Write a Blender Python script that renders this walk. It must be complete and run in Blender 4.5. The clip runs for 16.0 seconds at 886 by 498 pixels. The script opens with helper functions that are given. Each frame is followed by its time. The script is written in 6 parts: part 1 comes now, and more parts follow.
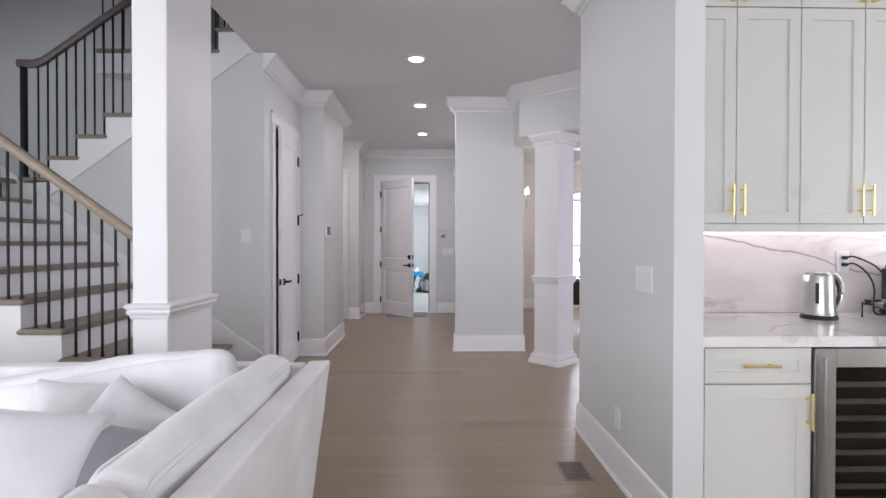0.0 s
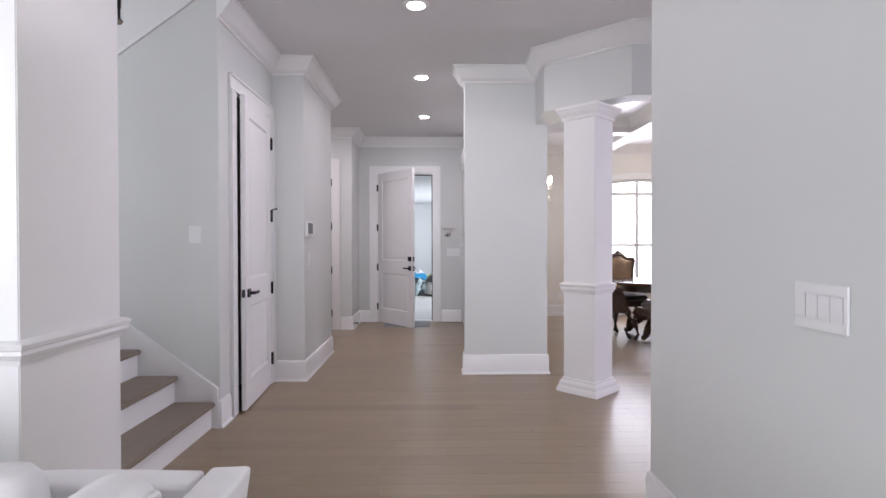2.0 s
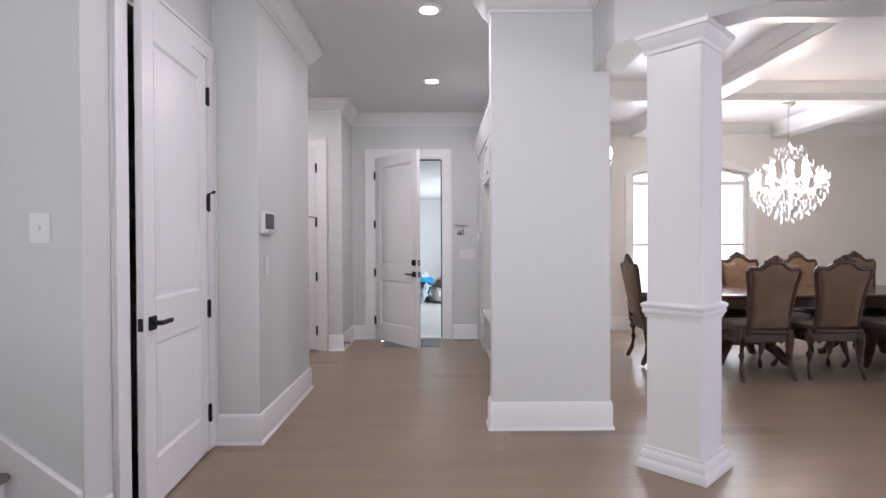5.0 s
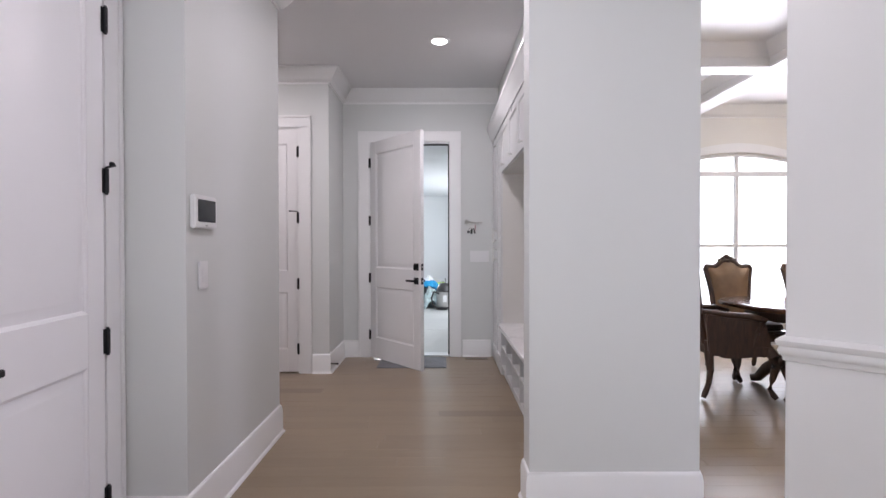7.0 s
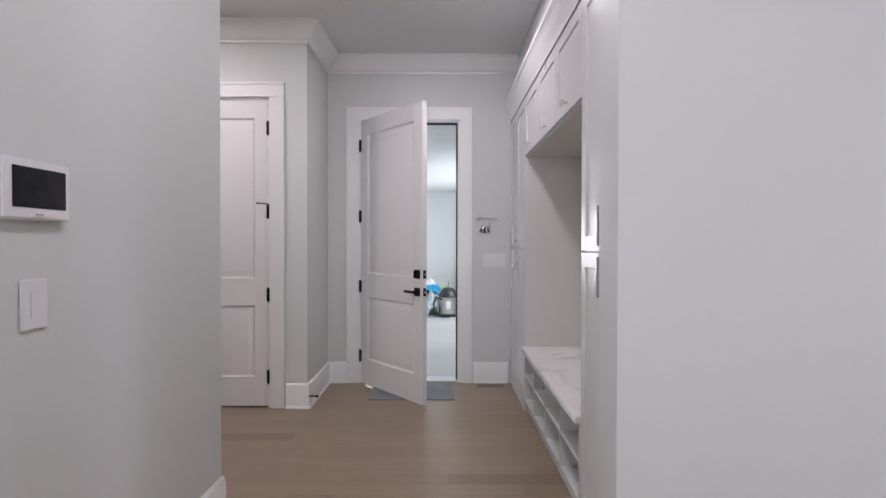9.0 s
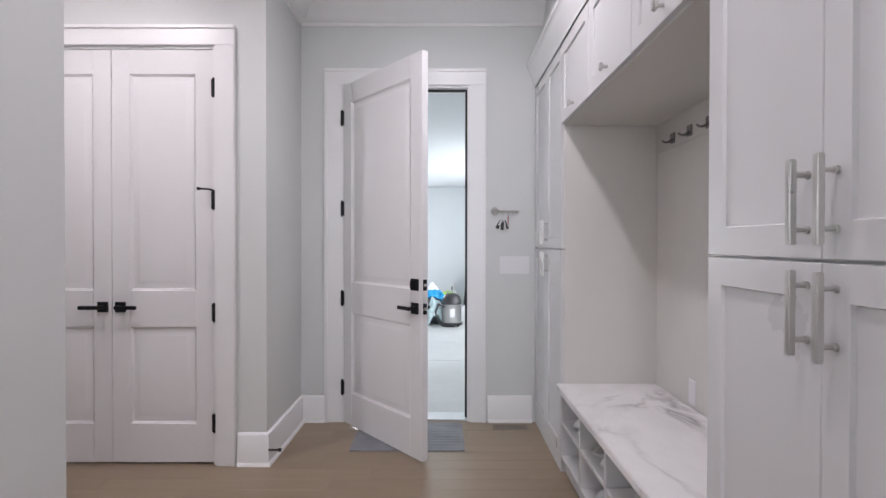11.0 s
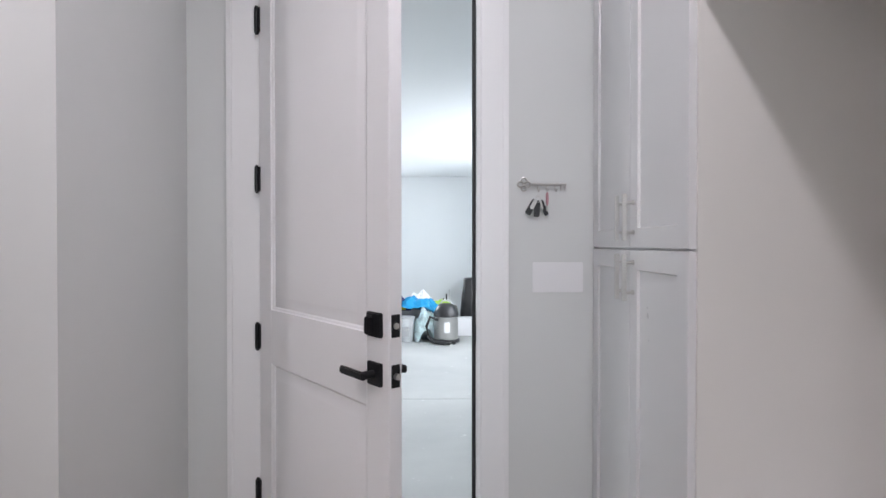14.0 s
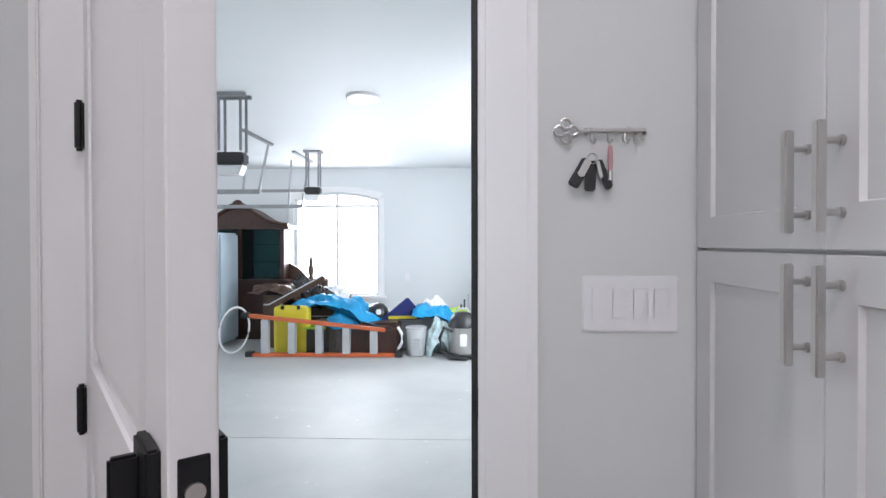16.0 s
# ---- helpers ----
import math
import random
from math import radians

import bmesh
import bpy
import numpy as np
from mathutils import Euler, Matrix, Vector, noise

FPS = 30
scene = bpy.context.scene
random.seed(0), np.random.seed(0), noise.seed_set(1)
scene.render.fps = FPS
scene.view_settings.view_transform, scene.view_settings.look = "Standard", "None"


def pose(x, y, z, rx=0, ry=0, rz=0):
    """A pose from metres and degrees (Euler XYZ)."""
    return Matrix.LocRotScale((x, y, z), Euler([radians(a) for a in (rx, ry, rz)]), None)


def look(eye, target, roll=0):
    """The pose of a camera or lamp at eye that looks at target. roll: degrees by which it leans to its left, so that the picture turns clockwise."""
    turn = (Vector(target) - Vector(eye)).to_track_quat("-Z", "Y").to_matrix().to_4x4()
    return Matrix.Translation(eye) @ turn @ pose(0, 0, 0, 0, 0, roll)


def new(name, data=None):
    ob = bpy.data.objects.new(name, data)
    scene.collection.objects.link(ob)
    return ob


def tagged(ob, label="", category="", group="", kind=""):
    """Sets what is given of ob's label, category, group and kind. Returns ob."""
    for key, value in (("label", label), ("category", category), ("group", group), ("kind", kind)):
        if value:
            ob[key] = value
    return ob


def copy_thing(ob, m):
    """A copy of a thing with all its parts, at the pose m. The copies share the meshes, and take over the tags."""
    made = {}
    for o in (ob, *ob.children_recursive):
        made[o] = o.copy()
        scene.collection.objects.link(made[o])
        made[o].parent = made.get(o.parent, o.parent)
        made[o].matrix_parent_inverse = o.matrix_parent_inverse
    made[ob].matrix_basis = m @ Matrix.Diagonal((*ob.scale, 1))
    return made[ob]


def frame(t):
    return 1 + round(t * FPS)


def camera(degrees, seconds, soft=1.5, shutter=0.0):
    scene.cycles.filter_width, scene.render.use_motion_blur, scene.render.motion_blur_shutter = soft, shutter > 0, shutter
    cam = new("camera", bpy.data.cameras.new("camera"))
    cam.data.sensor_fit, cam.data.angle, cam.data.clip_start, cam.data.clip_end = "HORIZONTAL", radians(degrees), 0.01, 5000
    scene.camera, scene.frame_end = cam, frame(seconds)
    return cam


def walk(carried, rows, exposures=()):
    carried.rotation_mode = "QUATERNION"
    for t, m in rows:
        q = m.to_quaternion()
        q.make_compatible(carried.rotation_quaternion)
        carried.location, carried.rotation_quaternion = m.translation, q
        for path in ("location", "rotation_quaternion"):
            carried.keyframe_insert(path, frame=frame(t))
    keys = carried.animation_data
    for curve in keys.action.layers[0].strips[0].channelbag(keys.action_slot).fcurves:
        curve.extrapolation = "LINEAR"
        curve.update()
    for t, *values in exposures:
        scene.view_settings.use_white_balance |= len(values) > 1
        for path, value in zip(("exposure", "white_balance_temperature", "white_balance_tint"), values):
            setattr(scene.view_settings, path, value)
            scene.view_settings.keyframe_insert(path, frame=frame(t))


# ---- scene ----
cam = camera(79.4, 16.0)
PATH = [
    (0, (0.238, -0.408, 1.284), (0.281, 1.591, 1.263), 0.1),
    (0.5, (0.263, -0.104, 1.3), (0.303, 1.896, 1.278), -0.0),
    (1, (0.249, 0.163, 1.29), (0.286, 2.162, 1.267), 0.1),
    (1.5, (0.214, 0.443, 1.297), (0.251, 2.442, 1.276), 0.0),
    (2, (0.221, 0.716, 1.289), (0.255, 2.716, 1.266), -0.1),
    (2.5, (0.242, 0.996, 1.297), (0.272, 2.996, 1.275), -0.2),
    (3, (0.215, 1.254, 1.298), (0.243, 3.254, 1.273), -0.1),
    (3.5, (0.174, 1.538, 1.302), (0.196, 3.538, 1.28), -0.1),
    (4, (0.17, 1.797, 1.292), (0.19, 3.796, 1.268), -0.2),
    (6.5, (0.147, 3.127, 1.278), (0.149, 5.127, 1.261), -0.2),
    (7, (0.108, 3.422, 1.281), (0.114, 5.422, 1.26), -0.1),
    (7.5, (0.078, 3.689, 1.288), (0.085, 5.689, 1.271), -0.1),
    (8, (0.084, 3.975, 1.289), (0.093, 5.975, 1.268), -0.1),
    (8.5, (0.084, 4.253, 1.297), (0.092, 6.253, 1.276), -0.1),
    (9, (0.051, 4.515, 1.295), (0.056, 6.515, 1.272), 0.1),
    (11.5, (0.021, 5.882, 1.286), (0.019, 7.882, 1.267), -0.0),
    (12, (0.054, 6.16, 1.287), (0.05, 8.16, 1.265), -0.1),
    (12.5, (0.065, 6.424, 1.278), (0.061, 8.424, 1.26), 0.0),
    (13, (0.043, 6.692, 1.276), (0.038, 8.692, 1.262), 0.2),
    (13.5, (0.036, 6.961, 1.281), (0.03, 8.961, 1.26), 0.1),
    (14, (0.03, 7.226, 1.274), (0.056, 9.226, 1.255), 0.0),
    (14.5, (0.088, 7.491, 1.275), (0.065, 9.491, 1.252), -0.0),
    (15, (0.078, 7.739, 1.278), (0.049, 9.739, 1.253), -0.0),
    (15.5, (0.086, 7.983, 1.272), (0.055, 9.982, 1.242), -0.0),
    (16, (0.161, 8.233, 1.271), (0.091, 10.232, 1.25), -0.1),
]
walk(cam, [(t, look(eye, target, roll)) for t, eye, target, roll in PATH],
     [(0, -0.12, 6330, 15), (3, 0.03, 6330, 15), (5, 0.03, 6330, 15), (7, -0.02, 6350, 14), (9, -0.08, 6400, 13), (11.3, 0.24, 6260, 12), (12.2, 0.28, 6240, 12), (13, 0.26, 6210, 11.5), (14, 0.25, 6250, 11), (15, 0.31, 6250, 11.5), (16, 0.22, 6230, 12)])

# ---- world and large lights ----
world = bpy.data.worlds.new("sky")
scene.world = world
world.use_nodes = True
sky = world.node_tree.nodes.new("ShaderNodeTexSky")
sky.sky_type, sky.sun_disc = "NISHITA", False
sky.sun_elevation, sky.sun_rotation = radians(40), radians(200)
world.node_tree.links.new(sky.outputs[0], world.node_tree.nodes["Background"].inputs[0])
world.node_tree.nodes["Background"].inputs[1].default_value = 0.12
scene.view_settings.exposure = 0.0

sun = new("sun", bpy.data.lights.new("sun", "SUN"))
sun.data.energy, sun.data.angle, sun.data.color = 2.0, radians(0.6), (1.0, 0.95, 0.88)
sun.matrix_world = look((0, 0, 0), (0.25, 0.7, -0.62))


def area(name, eye, target, w, h, power, colour=(1, 1, 1), shape="RECTANGLE"):
    lamp = new(name, bpy.data.lights.new(name, "AREA"))
    lamp.data.shape, lamp.data.size, lamp.data.size_y = shape, w, h
    lamp.data.energy, lamp.data.color = power, colour
    lamp.matrix_world = look(eye, target)
    return lamp


COOL, WARM = (0.93, 0.96, 1.0), (1.0, 0.86, 0.68)
area("daylight_living_rear", (-1.2, -5.9, 1.6), (-1.2, 0, 1.5), 5.0, 2.5, 285, COOL)
area("daylight_living_side", (-4.85, -0.7, 1.6), (0, -0.7, 1.4), 3.0, 2.4, 140, COOL)
# Bluish fill added high in the stairwell, which has no window here.
area("daylight_stair", (-4.88, 3.6, 4.6), (-1.0, 4.4, 2.6), 1.6, 1.6, 14, (0.76, 0.77, 1.0))
area("daylight_kitchen", (6.4, -0.7, 1.6), (0, -0.7, 1.3), 3.0, 2.0, 120, COOL)
area("daylight_foyer", (7.4, 4.1, 1.4), (1, 4.4, 1.2), 1.2, 2.2, 105, (0.86, 0.82, 1.0))
area("daylight_dining", (3.84, 10.02, 1.6), (3.84, 5, 1.2), 1.6, 1.7, 60, (0.86, 0.87, 1.0))
# Unseen fill lamp added at the left bay to brighten the garage.
area("daylight_garage_door", (-6.9, 12.9, 1.2), (0, 13.0, 1.9), 4.6, 2.1, 100, (0.97, 0.99, 1.0))
area("daylight_garage_side", (1.24, 13.3, 1.3), (-3, 13.3, 1.55), 2.6, 1.5, 60, (0.96, 0.985, 1.0))
area("daylight_garage_window", (-1.79, 16.45, 1.2), (-1.2, 10, 1.0), 1.25, 1.4, 48, (0.97, 0.99, 1.0))
area("garage_ceiling_lamp", (-0.62, 12.45, 2.375), (-0.62, 12.45, 0), 0.22, 0.22, 10, (0.97, 0.99, 1.0), "DISK")
for cy, watts in ((4.567, 15), (6.239, 8.5), (7.96, 13)):
    area("can_lamp", (0.095, cy, 2.975), (0.095, cy, 0), 0.12, 0.12, watts, (1.0, 0.92, 0.96), "DISK")
# Unseen lamp added to brighten the alcove and its double doors.
area("alcove_lamp", (-1.9, 7.75, 2.975), (-1.9, 7.75, 0), 0.12, 0.12, 16, (1.0, 0.9, 0.92), "DISK")
area("under_cabinet_lamp", (2.2, 2.50, 1.336), (2.2, 2.50, 0), 1.5, 0.02, 0.32, (1.0, 0.86, 0.84))
for ang in range(3):
    p = new("chandelier_bulb_lamp", bpy.data.lights.new("chandelier_bulb_lamp", "POINT"))
    p.data.energy, p.data.color, p.data.shadow_soft_size = 12, WARM, 0.12
    p.location = (4.0 + 0.16 * math.cos(ang * 2.1), 8.15 + 0.16 * math.sin(ang * 2.1), 1.95)
p = new("sconce_bulb_lamp", bpy.data.lights.new("sconce_bulb_lamp", "POINT"))
p.data.energy, p.data.color, p.data.shadow_soft_size = 4, WARM, 0.02
p.location = (1.50, 6.35, 2.0)

# ---- materials ----


class Nodes:
    """A principled material with small helpers."""

    def __init__(self, name):
        self.m = bpy.data.materials.new(name)
        self.m.use_nodes = True
        self.t = self.m.node_tree
        self.b = self.t.nodes["Principled BSDF"]

    def add(self, kind, **inputs):
        n = self.t.nodes.new("ShaderNode" + kind)
        for k, v in inputs.items():
            n.inputs[k].default_value = v
        return n

    def link(self, a, b):
        self.t.links.new(a, b)

    def coords(self, scale, world_space=True):
        src = self.add("NewGeometry").outputs["Position"] if world_space else self.add("TexCoord").outputs["Object"]
        mp = self.add("Mapping", Scale=scale)
        self.link(src, mp.inputs["Vector"])
        return mp.outputs[0]

    def noise(self, scale, vec, detail=4.0, rough=0.55, distort=0.0):
        n = self.add("TexNoise", Scale=scale, Detail=detail, Roughness=rough, Distortion=distort)
        self.link(vec, n.inputs["Vector"])
        return n.outputs["Fac"]

    def ramp(self, fac, stops):
        r = self.add("ValToRGB")
        els = r.color_ramp.elements
        while len(els) < len(stops):
            els.new(0.5)
        for e, (p, c) in zip(els, stops):
            e.position, e.color = p, (*c, 1)
        self.link(fac, r.inputs[0])
        return r.outputs[0]

    def span(self, fac, lo, hi):
        r = self.add("MapRange")
        r.inputs["To Min"].default_value, r.inputs["To Max"].default_value = lo, hi
        self.link(fac, r.inputs["Value"])
        return r.outputs[0]

    def bump(self, fac, strength, distance=0.002):
        n = self.add("Bump", Strength=strength, Distance=distance)
        self.link(fac, n.inputs["Height"])
        self.link(n.outputs[0], self.b.inputs["Normal"])


def plain(name, colour, rough=0.5, vary=0.06, scale=3.0, grain=180.0, bump=0.05, metal=0.0, coat=0.0, gloss_vary=0.08):
    """Paint, plastic or metal: slow stains, fine grain, uneven gloss."""
    n = Nodes(name)
    v = n.coords((1, 1, 1))
    slow = n.noise(scale, v, 5)
    fine = n.noise(grain, v, 2)
    lo, hi = [tuple(max(0, c * (1 + s * vary)) for c in colour) for s in (-1, 1)]
    n.link(n.ramp(slow, [(0.3, lo), (0.7, hi)]), n.b.inputs["Base Color"])
    n.link(n.span(slow, max(0.02, rough - gloss_vary), min(1, rough + gloss_vary)), n.b.inputs["Roughness"])
    n.b.inputs["Metallic"].default_value = metal
    n.b.inputs["Coat Weight"].default_value = coat
    n.bump(fine, bump, 0.001)
    return n.m


def glow(name, colour, strength):
    n = Nodes(name)
    n.b.inputs["Base Color"].default_value = (*colour, 1)
    n.b.inputs["Emission Color"].default_value = (*colour, 1)
    n.b.inputs["Emission Strength"].default_value = strength
    return n.m


def wood_floor():
    n = Nodes("greige_oak")
    rnd = n.add("Math")
    rnd.operation = "ADD"
    n.link(n.add("ObjectInfo").outputs["Random"], rnd.inputs[0])
    n.link(n.add("NewGeometry").outputs["Random Per Island"], rnd.inputs[1])
    fr = n.add("Math")
    fr.operation = "FRACT"
    n.link(rnd.outputs[0], fr.inputs[0])
    off = n.add("Combine" + "XYZ")
    big = n.span(fr.outputs[0], 0, 37)
    n.link(big, off.inputs[0])
    n.link(big, off.inputs[2])
    pos = n.add("VectorMath")
    n.link(n.add("NewGeometry").outputs["Position"], pos.inputs[0])
    n.link(off.outputs[0], pos.inputs[1])
    mp = n.add("Mapping", Scale=(1.0, 7, 1))
    n.link(pos.outputs[0], mp.inputs[0])
    grain = n.noise(2.6, mp.outputs[0], 8, 0.62, 0.6)
    mp2 = n.add("Mapping", Scale=(2.2, 130, 1))
    n.link(pos.outputs[0], mp2.inputs[0])
    fine = n.noise(2.0, mp2.outputs[0], 3)
    base = n.ramp(grain, [(0.2, (0.262, 0.197, 0.132)), (0.5, (0.292, 0.222, 0.150)), (0.8, (0.318, 0.245, 0.169))])
    hue = n.add("HueSaturation")
    n.link(base, hue.inputs["Color"])
    tone = n.ramp(fr.outputs[0], [(0.0, (0.72, 0.72, 0.72)), (0.035, (0.78, 0.78, 0.78)), (0.05, (0.90, 0.90, 0.90)), (1.0, (1.0, 1.0, 1.0))])
    n.link(tone, hue.inputs["Value"])
    n.link(hue.outputs[0], n.b.inputs["Base Color"])
    n.link(n.span(grain, 0.25, 0.37), n.b.inputs["Roughness"])
    n.b.inputs["Specular IOR Level"].default_value = 0.5
    return n.m


def marble(name, vein, ground, scale, rough=0.12, stretch=(1, 1, 1), tilt=(0, 0, 0), crack=None):
    """White stone with wandering veins that fade in and out; crack (slope, height) adds one long dark vein."""
    n = Nodes(name)
    v = n.add("Mapping", Scale=stretch, Rotation=tilt)
    n.link(n.add("NewGeometry").outputs["Position"], v.inputs[0])
    ridge = n.noise(scale, v.outputs[0], 5, 0.55, 0.9)
    off = n.add("Math")
    off.operation = "SUBTRACT"
    off.inputs[1].default_value = 0.5
    n.link(ridge, off.inputs[0])
    size = n.add("Math")
    size.operation = "ABSOLUTE"
    n.link(off.outputs[0], size.inputs[0])
    line = n.ramp(size.outputs[0], [(0.0, (1, 1, 1)), (0.012, (0.55, 0.55, 0.55)), (0.05, (0.0, 0.0, 0.0))])
    mask = n.ramp(n.noise(scale * 0.7, v.outputs[0], 3, 0.5), [(0.42, (0.08, 0.08, 0.08)), (0.62, (1, 1, 1))])
    both = n.add("Mix")
    both.data_type, both.blend_type = "RGBA", "MULTIPLY"
    both.inputs[0].default_value = 1.0
    n.link(line, both.inputs[6])
    n.link(mask, both.inputs[7])
    cloud = n.ramp(n.noise(scale * 1.7, v.outputs[0], 6, 0.6), [(0.35, tuple(c * 0.9 for c in ground)), (0.65, ground)])
    mix = n.add("Mix")
    mix.data_type = "RGBA"
    fac = both.outputs[2]
    if crack:
        xyz = n.add("SeparateXYZ")
        n.link(n.add("NewGeometry").outputs["Position"], xyz.inputs[0])

        def calc(op, a, c):
            k = n.add("Math")
            k.operation = op
            for i, q in enumerate((a, c)):
                if isinstance(q, (int, float)):
                    k.inputs[i].default_value = q
                else:
                    n.link(q, k.inputs[i])
            return k.outputs[0]
        wander = calc("MULTIPLY", calc("SUBTRACT", n.noise(4.0, n.coords((1, 1, 1)), 4, 0.45), 0.5), 0.10)
        gap = calc("SUBTRACT", calc("ADD", calc("MULTIPLY", xyz.outputs[0], crack[0]), xyz.outputs[2]), crack[1])
        dark = n.ramp(calc("ABSOLUTE", calc("ADD", gap, wander), 0.0), [(0.0, (0.95, 0.95, 0.95)), (0.0015, (0.6, 0.6, 0.6)), (0.006, (0.06, 0.06, 0.06)), (0.025, (0, 0, 0))])
        fac = calc("MAXIMUM", dark, calc("MULTIPLY", fac, 0.6))
    n.link(fac, mix.inputs[0])
    n.link(cloud, mix.inputs[6])
    mix.inputs[7].default_value = (*vein, 1)
    n.link(mix.outputs[2], n.b.inputs["Base Color"])
    n.b.inputs["Roughness"].default_value = rough
    return n.m


def fabric(name, colour, weave=900.0, rough=0.9, sheen=0.3, vary=0.07):
    n = Nodes(name)
    v = n.coords((1, 1, 1))
    slow = n.noise(5, v, 4)
    lo, hi = [tuple(c * (1 + s * vary) for c in colour) for s in (-1, 1)]
    n.link(n.ramp(slow, [(0.3, lo), (0.7, hi)]), n.b.inputs["Base Color"])
    n.b.inputs["Roughness"].default_value = rough
    n.b.inputs["Sheen Weight"].default_value = sheen
    n.bump(n.noise(weave, v, 2), 0.2, 0.001)
    return n.m


def dark_wood(name, a, b, rough=0.35, scale=(6, 6, 1.2)):
    n = Nodes(name)
    v = n.coords(scale, False)
    g = n.noise(5, v, 7, 0.6, 1.2)
    n.link(n.ramp(g, [(0.25, a), (0.75, b)]), n.b.inputs["Base Color"])
    n.link(n.span(g, rough - 0.08, rough + 0.12), n.b.inputs["Roughness"])
    n.bump(g, 0.08, 0.001)
    return n.m


def concrete():
    n = Nodes("garage_concrete")
    v = n.coords((1, 1, 1))
    a = n.noise(0.9, v, 6, 0.6)
    s = n.noise(14, v, 6, 0.7)
    base = n.ramp(a, [(0.3, (0.36, 0.37, 0.37)), (0.7, (0.48, 0.49, 0.48))])
    spots = n.ramp(s, [(0.66, (0, 0, 0)), (0.72, (1, 1, 1))])
    mix = n.add("Mix")
    mix.data_type = "RGBA"
    n.link(spots, mix.inputs[0])
    n.link(base, mix.inputs[6])
    mix.inputs[7].default_value = (0.7, 0.71, 0.7, 1)
    n.link(mix.outputs[2], n.b.inputs["Base Color"])
    n.link(n.span(a, 0.40, 0.62), n.b.inputs["Roughness"])
    n.bump(n.noise(90, v, 4), 0.1, 0.001)
    return n.m


def clear(name, colour=(1, 1, 1), rough=0.0, ior=1.45):
    n = Nodes(name)
    n.b.inputs["Base Color"].default_value = (*colour, 1)
    n.b.inputs["Transmission Weight"].default_value = 1.0
    n.b.inputs["Roughness"].default_value = rough
    n.b.inputs["IOR"].default_value = ior
    return n.m


PAINT = plain("wall_paint", (0.66, 0.675, 0.665), 0.55, 0.015, 0.8, 260, 0.12)
DIN_PAINT = plain("dining_wall_paint", (0.76, 0.74, 0.70), 0.6, 0.02, 0.8, 260, 0.12)
CEIL = plain("ceiling_paint", (0.74, 0.735, 0.745), 0.7, 0.015, 0.7, 200, 0.15)
TRIM = plain("white_trim_paint", (0.83, 0.83, 0.83), 0.32, 0.012, 2.0, 120, 0.03)
DOOR = plain("white_door_paint", (0.80, 0.795, 0.80), 0.34, 0.012, 2.0, 150, 0.04)
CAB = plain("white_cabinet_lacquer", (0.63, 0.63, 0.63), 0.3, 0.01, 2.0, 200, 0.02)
SAGE = plain("cream_cabinet_lacquer", (0.655, 0.655, 0.615), 0.3, 0.012, 2.0, 200, 0.02)
BEAD = plain("beadboard_paint", (0.66, 0.645, 0.615), 0.45, 0.02, 1.5, 150, 0.04)
FLOOR = wood_floor()
TREAD = dark_wood("greige_stair_wood", (0.20, 0.165, 0.13), (0.285, 0.235, 0.185), 0.42, (5, 1.2, 5))
RAILW = dark_wood("handrail_wood", (0.23, 0.185, 0.135), (0.33, 0.27, 0.2), 0.3, (1.2, 6, 6))
RAILD = dark_wood("dark_handrail_wood", (0.075, 0.055, 0.05), (0.13, 0.1, 0.09), 0.35, (1.2, 6, 6))
IRON = plain("black_iron", (0.018, 0.018, 0.02), 0.45, 0.2, 6, 120, 0.05, 0.6)
BRASS = plain("brushed_brass", (0.86, 0.72, 0.33), 0.3, 0.08, 6, 300, 0.05, 1.0)
NICKEL = plain("brushed_nickel", (0.58, 0.57, 0.55), 0.3, 0.06, 6, 300, 0.05, 1.0)
GUNMETAL = plain("dark_nickel", (0.27, 0.26, 0.25), 0.35, 0.08, 6, 300, 0.05, 1.0)
STEEL = plain("stainless_steel", (0.52, 0.51, 0.50), 0.34, 0.06, 3, 300, 0.04, 1.0)
PLAST = plain("white_plastic", (0.79, 0.79, 0.80), 0.35, 0.01, 4, 200, 0.01)
BLACKP = plain("black_plastic", (0.02, 0.02, 0.022), 0.35, 0.15, 6, 200, 0.03)
GREYP = plain("grey_plastic", (0.42, 0.43, 0.44), 0.5, 0.08, 6, 200, 0.05)
SCREEN = plain("dark_screen", (0.02, 0.022, 0.028), 0.12, 0.1, 6, 10, 0.0)
MARB = marble("quartz_counter", (0.34, 0.32, 0.33), (0.86, 0.845, 0.845), 2.3, 0.12, (1.0, 0.6, 1), (0, 0, 0.6))
SPLASH = marble("quartz_splash", (0.17, 0.15, 0.16), (0.76, 0.705, 0.70), 1.6, 0.18, (0.7, 1, 2.2), (0, 0.25, 0), (0.2, 1.693))
SOFAF = fabric("white_linen", (0.80, 0.79, 0.805), 700)
PILLW = fabric("white_plush", (0.72, 0.72, 0.735), 160, 1.0, 0.6)
PILLG = fabric("grey_velvet", (0.235, 0.228, 0.25), 900, 0.8, 0.6)
CHAIRW = dark_wood("carved_walnut", (0.03, 0.016, 0.01), (0.085, 0.045, 0.026), 0.32)
TABLEW = dark_wood("polished_walnut", (0.05, 0.022, 0.014), (0.12, 0.055, 0.03), 0.16, (1.2, 6, 6))
LEATHER = plain("tan_leather", (0.20, 0.12, 0.062), 0.42, 0.2, 7, 260, 0.25)
LEATHERB = fabric("olive_brown_cloth", (0.15, 0.098, 0.054), 500, 0.85, 0.2, 0.15)
SEATC = fabric("dark_brown_cloth", (0.06, 0.042, 0.028), 500, 0.85, 0.2, 0.15)
CRYSTAL = clear("crystal", (1, 1, 1), 0.0, 1.5)
